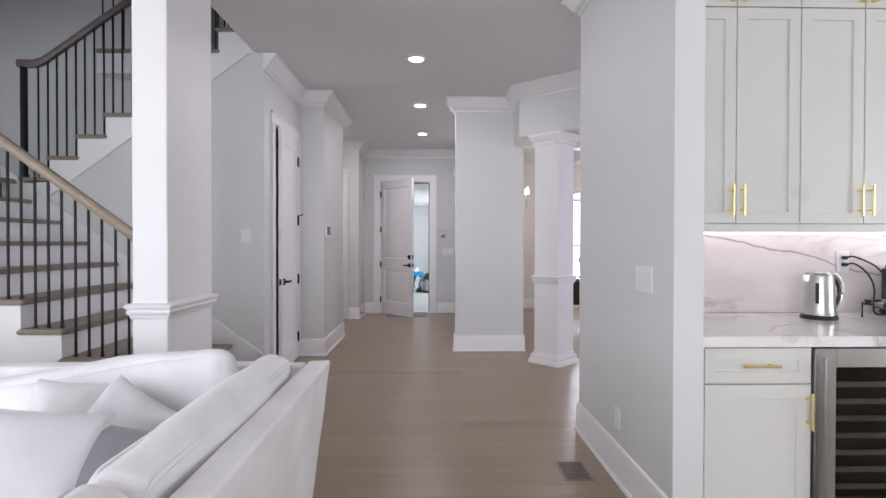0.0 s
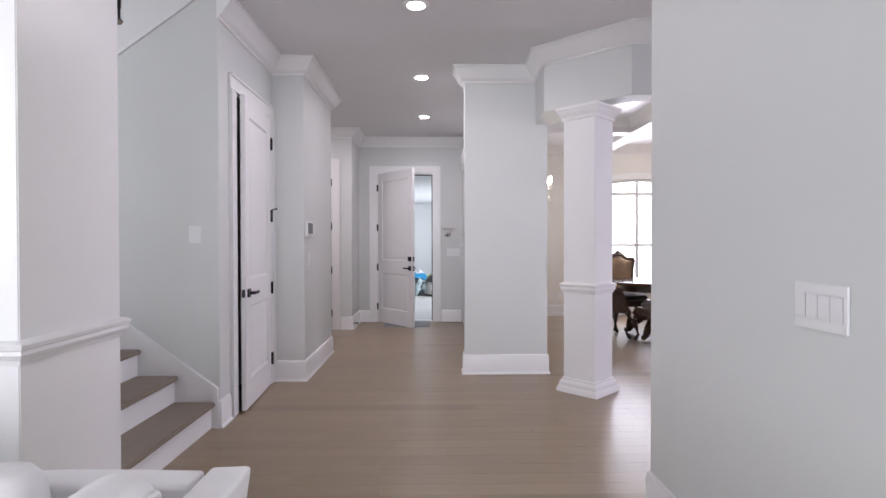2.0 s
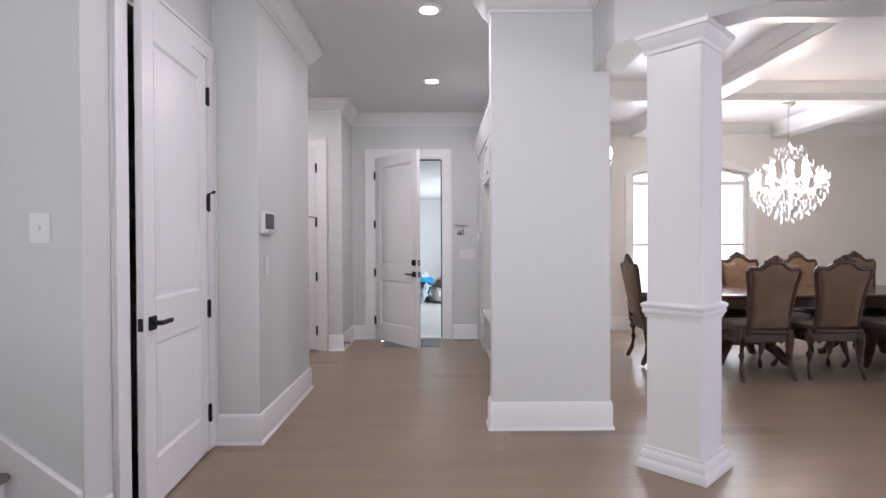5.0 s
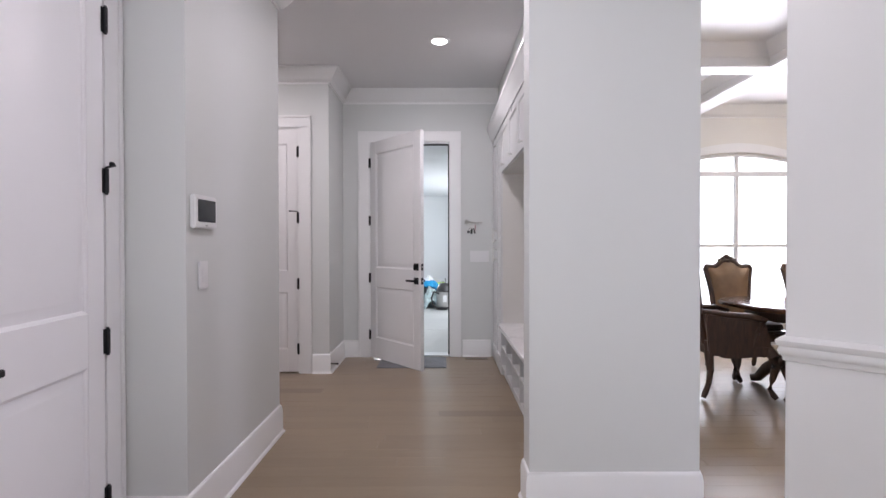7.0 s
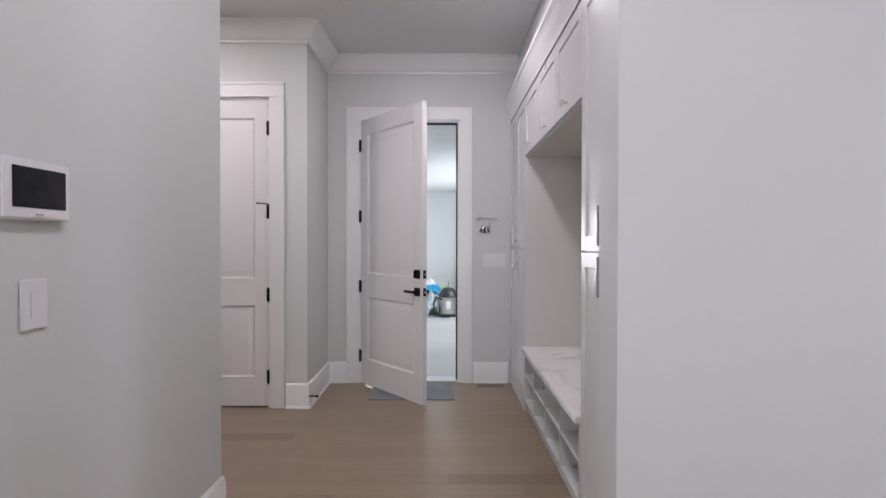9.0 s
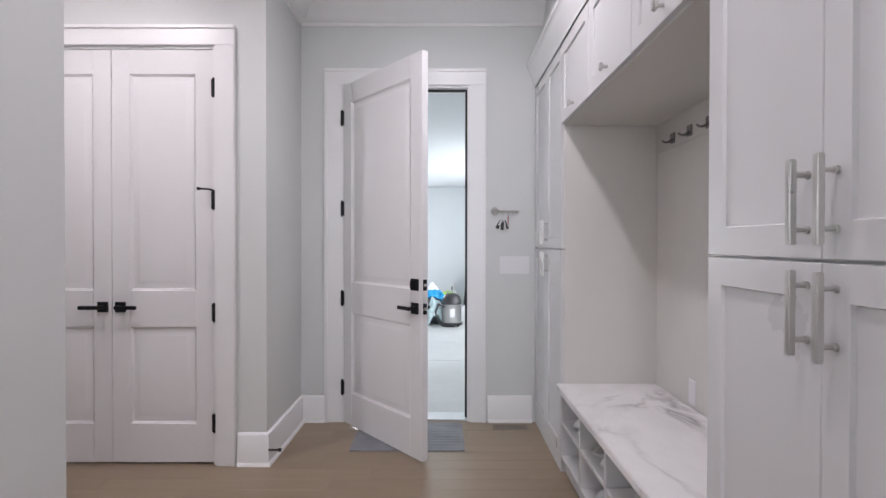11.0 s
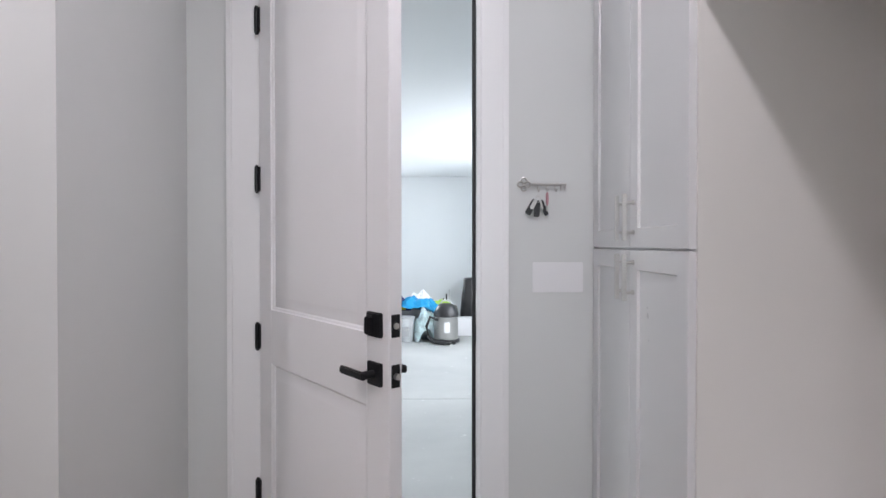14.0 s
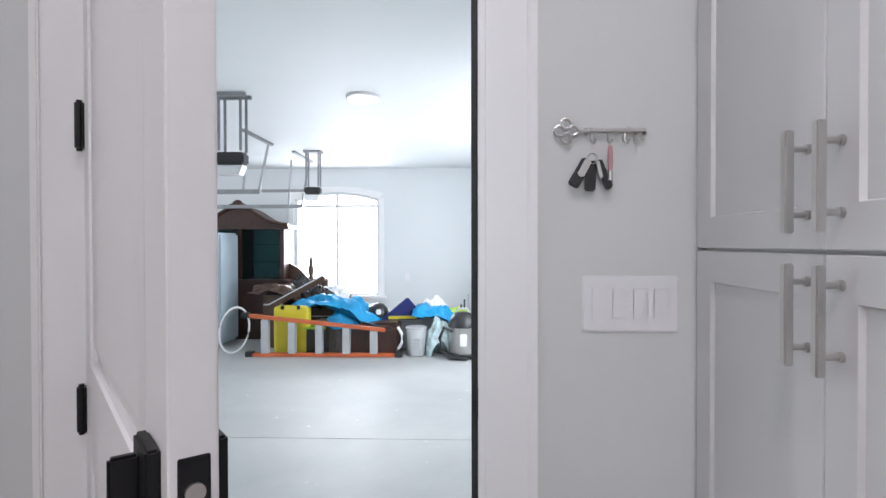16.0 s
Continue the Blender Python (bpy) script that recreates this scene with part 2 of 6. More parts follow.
PANE = clear("window_pane", (1, 1, 1), 0.0, 1.02)
BULB = glow("lit_bulb", (1.0, 0.88, 0.72), 20)
CANLENS = glow("lit_can_lens", (1.0, 0.97, 0.95), 9)
LED = glow("led_strip", (1.0, 0.9, 0.88), 3)
OUTSIDE = glow("bright_overcast_view", (0.95, 0.965, 1.0), 2.2)
GLAMP = glow("garage_lamp_lens", (1.0, 1.0, 1.0), 3)
GWALL = plain("garage_wall_paint", (0.72, 0.745, 0.755), 0.65, 0.02, 0.8, 220, 0.12)
CONC = concrete()
MAT = fabric("blue_grey_mat", (0.235, 0.245, 0.265), 220, 0.95, 0.1, 0.2)
GASKET = plain("black_gasket", (0.015, 0.015, 0.016), 0.6, 0.2, 8, 200, 0.1)
BLUE = plain("blue_tarp", (0.008, 0.27, 0.54), 0.45, 0.12, 4, 60, 0.3)
NAVY = plain("navy_fabric", (0.006, 0.013, 0.11), 0.7, 0.2, 5, 300, 0.2)
YELLOW = plain("yellow_plastic", (0.58, 0.50, 0.03), 0.4, 0.08, 4, 100, 0.05)
ORANGE = plain("orange_fibreglass", (0.52, 0.12, 0.04), 0.45, 0.1, 5, 200, 0.1)
RUSTW = dark_wood("red_brown_wood", (0.022, 0.010, 0.008), (0.06, 0.024, 0.016), 0.4)
TEAL = clear("teal_cabinet_glass", (0.45, 0.75, 0.75), 0.05, 1.2)
ALU = plain("dull_aluminium", (0.62, 0.63, 0.64), 0.4, 0.08, 6, 200, 0.05, 0.9)
GALV = plain("galvanised_steel", (0.30, 0.31, 0.32), 0.45, 0.15, 8, 200, 0.05, 0.6)
CRATEW = dark_wood("weathered_grey_wood", (0.10, 0.09, 0.08), (0.19, 0.17, 0.15), 0.6)
PAILP = plain("cloudy_plastic", (0.52, 0.54, 0.55), 0.4, 0.12, 8, 150, 0.05)
PINK = plain("pink_leather", (0.50, 0.27, 0.30), 0.5, 0.1, 8, 200, 0.1)
BAGS = plain("printed_white_bag", (0.55, 0.68, 0.70), 0.5, 0.35, 14, 100, 0.2)
GREEN = plain("lime_plastic", (0.35, 0.55, 0.05), 0.45, 0.1, 5, 100, 0.05)

# ---- mesh helpers ----


def box(bm, x0, x1, y0, y1, z0, z1, bevel=0.0, m=None):
    flat = bm.faces.layers.int.get("flat") or bm.faces.layers.int.new("flat")
    vs = [bm.verts.new((x, y, z)) for x in (x0, x1) for y in (y0, y1) for z in (z0, z1)]
    fs = [bm.faces.new([vs[i] for i in q]) for q in ((0, 1, 3, 2), (4, 6, 7, 5), (0, 4, 5, 1), (2, 3, 7, 6), (0, 2, 6, 4), (1, 5, 7, 3))]
    if bevel:
        out = bmesh.ops.bevel(bm, geom=list({e for f in fs for e in f.edges}), offset=bevel, segments=2, affect="EDGES", clamp_overlap=True)
        vs = list({v for f in out["faces"] for v in f.verts} | {v for v in vs if v.is_valid})
        fresh = set(out["faces"])
        for f in {f for v in vs for f in v.link_faces} - fresh:
            f[flat] = 1
    if m is not None:
        bmesh.ops.transform(bm, matrix=m, verts=vs)
    return bm


def cyl(bm, r, z0, z1, x=0, y=0, seg=20, r2=None, m=None):
    mat4 = Matrix.Translation((x, y, (z0 + z1) / 2))
    if m is not None:
        mat4 = m @ mat4
    bmesh.ops.create_cone(bm, cap_ends=True, segments=seg, radius1=r, radius2=r if r2 is None else r2, depth=z1 - z0, matrix=mat4)
    return bm


def lathe(bm, profile, seg=20, m=None):
    """Turn (radius, z) pairs about z."""
    rings = []
    for r, z in profile:
        rings.append([bm.verts.new((r * math.cos(2 * math.pi * k / seg), r * math.sin(2 * math.pi * k / seg), z)) for k in range(seg)])
    for a, b in zip(rings, rings[1:]):
        for k in range(seg):
            bm.faces.new((a[k], a[(k + 1) % seg], b[(k + 1) % seg], b[k]))
    bm.faces.new(rings[0][::-1])
    bm.faces.new(rings[-1])
    if m is not None:
        bmesh.ops.transform(bm, matrix=m, verts=[v for ring in rings for v in ring])
    return bm


def tube(bm, pts, radii, seg=10, closed=False):
    """A round rod along points."""
    pts = [Vector(q) for q in pts]
    if isinstance(radii, (int, float)):
        radii = [radii] * len(pts)
    rings, n = [], len(pts)
    up = Vector((0, 0, 1))
    for i, q in enumerate(pts):
        a, b = (pts[(i - 1) % n], pts[(i + 1) % n]) if closed else (pts[max(i - 1, 0)], pts[min(i + 1, n - 1)])
        d = (b - a).normalized()
        side = d.cross(up)
        if side.length < 0.05:
            side = d.cross(Vector((1, 0, 0)))
        side.normalize()
        nrm = side.cross(d)
        rings.append([bm.verts.new(q + radii[i] * (math.cos(2 * math.pi * k / seg) * side + math.sin(2 * math.pi * k / seg) * nrm)) for k in range(seg)])
    pairs = list(zip(rings, rings[1:])) + ([(rings[-1], rings[0])] if closed else [])
    for a, b in pairs:
        for k in range(seg):
            bm.faces.new((a[k], a[(k + 1) % seg], b[(k + 1) % seg], b[k]))
    if not closed:
        bm.faces.new(rings[0][::-1])
        bm.faces.new(rings[-1])
    return bm


def smooth(pts, n=6):
    """More points along a soft line through the given ones."""
    pts = [Vector(q) for q in pts]
    out = []
    for i in range(len(pts) - 1):
        p0, p1, p2, p3 = pts[max(i - 1, 0)], pts[i], pts[i + 1], pts[min(i + 2, len(pts) - 1)]
        for k in range(n):
            t = k / n
            out.append(0.5 * (2 * p1 + (p2 - p0) * t + (2 * p0 - 5 * p1 + 4 * p2 - p3) * t * t + (3 * p1 - p0 - 3 * p2 + p3) * t ** 3))
    return out + [pts[-1]]


def prism(bm, pts, axis, lo, hi):
    """A flat outline pushed along an axis; the outline gives the two other coordinates in xyz order."""
    def at(q, d):
        return {"x": (d, *q), "y": (q[0], d, q[1]), "z": (*q, d)}[axis]
    a = [bm.verts.new(at(q, lo)) for q in pts]
    b = [bm.verts.new(at(q, hi)) for q in pts]
    bm.faces.new(a)
    bm.faces.new(b[::-1])
    n = len(pts)
    for i in range(n):
        bm.faces.new((a[i], b[i], b[(i + 1) % n], a[(i + 1) % n]))
    return bm


def molding(bm, path, profile, closed=False):
    """A profile of (out, z) swept along a plan line with mitred corners; out is to the left of the way walked."""
    path = [Vector(q) for q in path]
    n, rings = len(path), []
    for i, q in enumerate(path):
        ds = []
        if closed or i > 0:
            ds.append((q - path[i - 1]).normalized())
        if closed or i < n - 1:
            ds.append((path[(i + 1) % n] - q).normalized())
        ns = [Vector((-d.y, d.x)) for d in ds]
        if len(ns) == 2:
            s = ns[0] + ns[1]
            out = s / max(0.3, s.dot(ns[0]))
        else:
            out = ns[0]
        rings.append([bm.verts.new((*(q + o * out), z)) for o, z in profile])
    k = len(profile)
    pairs = list(zip(rings, rings[1:])) + ([(rings[-1], rings[0])] if closed else [])
    for a, b in pairs:
        for j in range(k):
            bm.faces.new((a[j], b[j], b[(j + 1) % k], a[(j + 1) % k]))
    if not closed:
        bm.faces.new(rings[0])
        bm.faces.new(rings[-1][::-1])
    return bm


def pillow_mesh(bm, sx, sy, sz, power=0.42, seg=28, m=None, droop=0.0, seed=0):
    """A stuffed cushion: a rounded box with soft creases."""
    def sg(v, p):
        return math.copysign(abs(v) ** p, v)
    rings = []
    for i in range(seg // 2 + 1):
        ph = -math.pi / 2 + math.pi * i / (seg // 2)
        ring = []
        for k in range(seg * 2):
            th = 2 * math.pi * k / (seg * 2)
            x = sg(math.cos(ph), 0.75) * sg(math.cos(th), power)
            y = sg(math.cos(ph), 0.75) * sg(math.sin(th), power)
            z = sg(math.sin(ph), 0.75)
            w = noise.noise(Vector((x * 1.7 + seed, y * 1.7, z * 1.7))) * 0.06
            ring.append(bm.verts.new((sx / 2 * x * (1 + w * 0.4), sy / 2 * y * (1 + w * 0.4), sz / 2 * z * (1 + w) - droop * (x * x + y * y))))
        rings.append(ring)
    for a, b in zip(rings, rings[1:]):
        for k in range(seg * 2):
            bm.faces.new((a[k], a[(k + 1) % (seg * 2)], b[(k + 1) % (seg * 2)], b[k]))
    bmesh.ops.remove_doubles(bm, verts=bm.verts[:], dist=1e-5)
    if m is not None:
        bmesh.ops.transform(bm, matrix=m, verts=[v for ring in rings for v in ring if v.is_valid])
    return bm


def soft_box(bm, sx, sy, sz, r, m=None, puff=0.0, wrinkle=0.0, seed=0.0, slant=0.0):
    """A padded block with round edges; puff swells its faces, slant leans its top along x."""
    hx, hy, hz = sx / 2, sy / 2, sz / 2

    def steps(h):
        rim = [r * (1 - math.cos(math.pi / 2 * k / 4)) for k in range(5)]
        mid = [-(h - r) + 2 * (h - r) * k / 10 for k in range(1, 10)]
        return [-h + q for q in rim] + mid + [h - q for q in reversed(rim)]
    sets = [steps(h) for h in (hx, hy, hz)]
    half = (hx, hy, hz)
    seen = {}

    def vert(q):
        key = tuple(round(c, 6) for c in q)
        if key not in seen:
            core = [max(-h + r, min(h - r, c)) for c, h in zip(q, half)]
            d = Vector(q) - Vector(core)
            u = [1 - (c / h) ** 2 for c, h in zip(q, half)]
            nrm = d.normalized()
            p = Vector(core) + nrm * r
            swell = puff * (u[1] * u[2] * abs(nrm.x) + u[0] * u[2] * abs(nrm.y) + u[0] * u[1] * abs(nrm.z))
            swell += wrinkle * noise.noise(Vector((q[0] * 5 + seed, q[1] * 5, q[2] * 5)))
            p += nrm * swell
            p.x += slant * p.z
            seen[key] = bm.verts.new(p)
        return seen[key]
    for ax in range(3):
        a, b = [k for k in range(3) if k != ax]
        for s in (-1, 1):
            for i in range(len(sets[a]) - 1):
                for j in range(len(sets[b]) - 1):
                    q = []
                    for di, dj in ((0, 0), (1, 0), (1, 1), (0, 1)):
                        c = [0, 0, 0]
                        c[ax], c[a], c[b] = s * half[ax], sets[a][i + di], sets[b][j + dj]
                        q.append(vert(c))
                    bm.faces.new(q)
    if m is not None:
        bmesh.ops.transform(bm, matrix=m, verts=list(seen.values()))
    return bm


def mesh_of(name, bm, material, smooth=40):
    bmesh.ops.recalc_face_normals(bm, faces=bm.faces[:])
    flat = bm.faces.layers.int.get("flat")
    for f in bm.faces:
        f.smooth = bool(smooth) and not (flat and f[flat])
    me = bpy.data.meshes.new(name)
    bm.to_mesh(me)
    bm.free()
    me.materials.append(material)
    if smooth:
        me.set_sharp_from_angle(angle=radians(smooth))
    return me


def part(name, bm, material, parent, label="", m=None, smooth=40):
    ob = new(name, mesh_of(name, bm, material, smooth))
    ob.parent = parent
    if m is not None:
        ob.matrix_basis = m
    if label:
        tagged(ob, label)
    return ob


def again(ob, m, parent=None):
    """Another piece on the same mesh."""
    o = new(ob.name.split(".")[0], ob.data)
    o.parent = parent or ob.parent
    o.matrix_basis = m
    if "label" in ob:
        o["label"] = ob["label"]
    return o


def thing(name, label, category, m=None, group="", kind=""):
    ob = new(name)
    ob.empty_display_size = 0.1
    ob.matrix_basis = m or Matrix()
    return tagged(ob, label, category, group, kind)


def setting(name, bm, material, label="", smooth=40, category="", kind="structure"):
    return tagged(new(name, mesh_of(name, bm, material, smooth)), label, category, "", kind)


def B():
    return bmesh.new()

# ---- structure ----
CZ = 3.0


def walls(name, boxes, material=PAINT, label="painted plaster wall"):
    bm = B()
    for b in boxes:
        box(bm, *b)
    return setting(name, bm, material, label, 0)


walls("wall_closet", [(-1.42, -1.28, 4.59, 4.77, 0, CZ), (-1.42, -1.28, 5.60, 5.72, 0, CZ), (-1.42, -1.28, 4.77, 5.60, 2.425, CZ)], label="light grey wall with a closet door")
walls("wall_closet_inside", [(-2.25, -2.15, 4.59, 5.72, 0, CZ), (-2.15, -1.42, 5.60, 5.72, 0, CZ)], DIN_PAINT, "cream wall inside the closet")
bm = B()
prism(bm, [(-3.62, -0.02), (-1.28, -0.02), (-1.28, 3.3), (-1.34, 3.3), (-1.62, 2.86), (-3.62, 1.40)], "y", 4.47, 4.59)
setting("wall_stair", bm, PAINT, "light grey wall under the upper stair flight", 0)
walls("wall_hall_left", [(-1.42, -0.99, 5.72, 5.84, 0, CZ), (-1.11, -0.99, 5.84, 7.03, 0, CZ), (-4.2, -1.11, 6.91, 7.03, 0, CZ)], label="light grey hall wall")
walls("wall_alcove", [(-4.2, -2.51, 8.69, 8.83, 0, CZ), (-1.29, -1.0, 8.69, 8.83, 0, CZ), (-2.51, -1.29, 8.69, 8.83, 2.425, CZ), (-1.12, -1.0, 8.83, 9.45, 0, CZ), (-4.32, -4.2, 6.91, 8.83, 0, CZ), (-2.6, -1.15, 9.3, 9.4, 0, CZ)], label="light grey alcove wall around double doors")
walls("wall_garage", [(-1.12, -0.69, 9.45, 9.60, -0.1, CZ), (0.215, 1.38, 9.45, 9.60, -0.1, CZ), (-0.69, 0.215, 9.45, 9.60, 2.425, CZ), (-0.69, 0.215, 9.47, 9.60, -0.15, -0.03)], label="light grey wall around the garage door")
walls("wall_pillar", [(0.525, 1.336, 5.95, 6.12, 0, CZ), (1.25, 1.336, 6.12, 9.45, 0, CZ), (0.74, 1.25, 6.12, 9.45, 2.58, CZ)], label="light grey wall block between hall and dining room")
walls("wall_right", [(1.26, 1.388, 1.82, 2.69, 0, CZ), (1.26, 5.0, 2.69, 3.25, 0, CZ)], label="light grey wall beside the bar")
walls("wall_foyer", [(5.0, 7.5, 3.0, 3.25, 0, CZ), (7.5, 7.62, 3.0, 5.2, 0, CZ)], label="light grey foyer wall")
walls("wall_dining", [(1.336, 1.341, 5.97, 10.1, 0, 3.06), (1.341, 2.98, 10.1, 10.25, 0, 3.06), (4.69, 7.0, 10.1, 10.25, 0, 3.06), (2.98, 4.69, 10.1, 10.25, 0, 0.45), (2.98, 4.69, 10.1, 10.25, 2.46, 3.06), (7.0, 7.12, 4.9, 10.25, 0, 3.06), (6.2, 7.0, 4.9, 5.2, 0, 2.45)], DIN_PAINT, "warm cream dining room wall")
walls("wall_living", [(-5.0, -4.88, -6.1, 2.6, 0, CZ), (-5.0, 6.6, -6.1, -5.95, 0, CZ), (6.5, 6.62, -6.1, 3.0, 0, CZ)], label="light grey living room wall")
walls("wall_stairwell", [(-5.0, -4.88, 2.6, 5.7, 0, 6.0), (-5.0, -1.3, 5.58, 5.70, 1.5, 6.0), (-4.88, -1.36, 2.5, 2.63, 3.3, 6.0), (-1.36, -1.24, 2.5, 5.6, 3.34, 6.0)], label="grey stairwell wall")
GX0, GX1, GC = -2.46, -1.12, 2.44
walls("wall_garage_room", [(-7.0, GX0, 16.5, 16.65, -0.1, GC), (GX1, 1.25, 16.5, 16.65, -0.1, GC), (GX0, GX1, 16.5, 16.65, -0.1, 0.46), (GX0, GX1, 16.5, 16.65, 2.09, GC), (1.25, 1.36, 9.6, 11.95, -0.1, GC), (1.25, 1.36, 14.65, 16.65, -0.1, GC), (1.25, 1.36, 11.95, 14.65, -0.1, 0.5), (1.25, 1.36, 11.95, 14.65, 2.1, GC), (-7.15, -7.0, 9.6, 10.5, -0.1, GC), (-7.15, -7.0, 15.3, 16.65, -0.1, GC), (-7.15, -7.0, 10.5, 15.3, 2.25, GC), (-7.0, -1.12, 9.45, 9.6, -0.1, GC)], GWALL, "pale grey garage wall")

# angled header over the dining room opening
HEAD = [(1.22, 5.95), (1.20, 5.44), (1.78, 4.90), (6.2, 4.90), (6.2, 5.08), (1.86, 5.08), (1.42, 5.49), (1.42, 5.95)]
bm = B()
prism(bm, HEAD, "z", 2.45, 3.06)
setting("header_beam", bm, PAINT, "light grey angled header over the dining opening", 0)


def slab(name, boxes, material, label):
    return walls(name, boxes, material, label)


slab("ceiling", [(-5.0, 6.6, -6.1, 2.63, CZ, CZ + 0.3), (-1.36, 7.6, 2.63, 4.9, CZ, CZ + 0.3), (-1.36, 1.40, 4.9, 9.6, CZ, CZ + 0.3), (1.40, 1.85, 4.9, 5.4, CZ, CZ + 0.05), (-4.3, -1.36, 5.72, 8.83, CZ, CZ + 0.3)], CEIL, "smooth off-white ceiling")
slab("ceiling_stairwell", [(-5.0, -1.24, 2.5, 5.7, 6.0, 6.1)], CEIL, "white stairwell ceiling")
slab("ceiling_garage", [(-7.15, 1.36, 9.6, 16.7, 2.44, 2.55)], GWALL, "white garage ceiling")
bm = B()
prism(bm, [(1.86, 5.085), (7.1, 5.085), (7.1, 10.25), (1.25, 10.25), (1.25, 5.9), (1.34, 5.53)], "z", 2.99, 3.2)
for x in (3.06, 5.14):
    box(bm, x - 0.12, x + 0.12, 5.1, 10.1, 2.80, 2.995, 0.01)
for y in (5.9, 8.15):
    box(bm, 1.38, 7.0, y - 0.12, y + 0.12, 2.802, 2.995, 0.01)
for x0, x1 in ((1.38, 2.94), (3.18, 5.02), (5.26, 7.0)):
    for y0, y1 in ((5.1, 5.78), (6.02, 8.03), (8.27, 10.1)):
        loop = [(x0, y0), (x1, y0), (x1, y1), (x0, y1)]
        if (x0, y0) == (1.38, 5.1):
            loop = [(1.87, y0), (x1, y0), (x1, y1), (x0, y1), (x0, 5.56)]
        molding(bm, loop, [(0, 2.88), (0.015, 2.88), (0.03, 2.915), (0.07, 2.96), (0.08, 2.988), (0, 2.988)], True)
setting("ceiling_dining", bm, TRIM, "white coffered dining room ceiling", 30)

slab("subfloor", [(-5.0, 7.6, -6.1, 9.45, -0.2, -0.016), (1.38, 7.1, 9.45, 10.25, -0.2, -0.016)], TREAD, "dark underlay below the planks")
slab("garage_floor", [(-7.15, 1.36, 9.6, 11.94, -0.3, -0.1), (-7.15, 1.36, 11.948, 16.7, -0.3, -0.1)], CONC, "smooth grey stained concrete floor")
bm = B()
box(bm, -400, 400, -400, 400, -0.6, -0.45)
setting("ground", bm, CONC, "pale paved ground outside", 0)
bm = B()
box(bm, 1.6, 8.0, 12.5, 12.6, -0.4, 5)
setting("backdrop", bm, OUTSIDE, "bright overexposed daylight outside the dining window", 0)
bm = B()
box(bm, -6.0, 1.0, 18.5, 18.6, -0.4, 4)
setting("backdrop", bm, OUTSIDE, "bright overexposed daylight outside the garage window", 0)

# ---- trim ----
CROWN = [(0, 2.848), (0.012, 2.848), (0.014, 2.866), (0.03, 2.872), (0.05, 2.90), (0.085, 2.955), (0.105, 2.975), (0.108, 2.985), (0.12, 2.988), (0.12, 2.999), (0, 2.999)]
BASE = [(0, 0.0), (0.017, 0.0), (0.017, 0.155), (0.013, 0.165), (0.013, 0.175), (0.006, 0.19), (0, 0.192)]
SHOE = [(0, 0.0), (0.03, 0.0), (0.027, 0.012), (0.017, 0.02), (0, 0.02)]


def trim_run(name, paths, profile, label, closed=False):
    bm = B()
    for q in paths:
        molding(bm, q, profile, closed)
    return setting(name, bm, TRIM, label, 50)


trim_run("crown_molding", [
    [(1.38, 9.45), (0.9, 9.45), (-1.0, 9.45), (-1.0, 8.69), (-4.2, 8.69)],
    [(-4.2, 7.03), (-0.99, 7.03), (-0.99, 5.72), (-1.28, 5.72), (-1.28, 4.45)],
    [(6.2, 4.90), (1.78, 4.90), (1.20, 5.44), (1.22, 5.95), (0.525, 5.95), (0.525, 6.13)],
    [(1.26, 1.82), (1.26, 3.25), (5.0, 3.25)]], CROWN, "white stepped crown molding")
trim_run("crown_molding", [[(7.0, 10.1), (1.342, 10.1), (1.342, 5.97)]], [(o, z - 0.01) for o, z in CROWN], "white dining room crown molding")
base_runs = [
    [(0.665, 9.45), (0.345, 9.45)], [(-0.829, 9.45), (-1.0, 9.45), (-1.0, 8.69), (-1.165, 8.69)], [(-2.64, 8.69), (-4.2, 8.69)],
    [(-4.2, 7.03), (-0.99, 7.03), (-0.99, 5.72), (-1.28, 5.72)],
    [(-1.28, 4.64), (-1.28, 4.47), (-1.305, 4.47)],
    [(1.342, 5.97), (1.336, 5.95), (0.525, 5.95), (0.525, 6.12)],
    [(1.388, 1.82), (1.26, 1.82), (1.26, 3.25), (5.0, 3.25)]]
trim_run("baseboard", base_runs, BASE, "tall white baseboard")
trim_run("shoe_molding", base_runs, SHOE, "white shoe molding at the floor")
trim_run("baseboard", [[(7.0, 10.1), (1.342, 10.1), (1.342, 5.99)]], BASE, "white dining room baseboard")


def casing(name, w, h, m, label, depth=0.14, wide=0.115):
    """A door casing round an opening w wide, in the plane y = 0 facing -y, from x = 0."""
    ob = thing(name, label, "door frame", m, kind="structure")
    c = 0.115
    for x0, x1, nm in ((-wide, 0, "side_casing"), (w, w + c, "side_casing")):
        bm = B()
        box(bm, x0, x1, -0.02, -0.001, 0, h + 0.0, 0.003)
        e0 = x0 - 0.0 if x0 < 0 else x1 - 0.022
        box(bm, e0, e0 + 0.022, -0.03, -0.0195, 0, h, 0.003)
        part(nm, bm, TRIM, ob)
    bm = B()
    box(bm, -wide, w + c, -0.02, -0.001, h, h + c, 0.003)
    box(bm, -wide, w + c, -0.03, -0.0195, h + c - 0.022, h + c, 0.003)
    part("head_casing", bm, TRIM, ob)
    for x0, x1 in ((-0.002, 0.016), (w - 0.016, w + 0.002)):
        bm = B()
        box(bm, x0, x1, 0, depth, 0, h, 0.001)
        part("jamb", bm, TRIM, ob)
    bm = B()
    box(bm, 0.016, w - 0.016, 0, depth, h - 0.016, h + 0.002, 0.001)
    part("jamb", bm, TRIM, ob)
    return ob


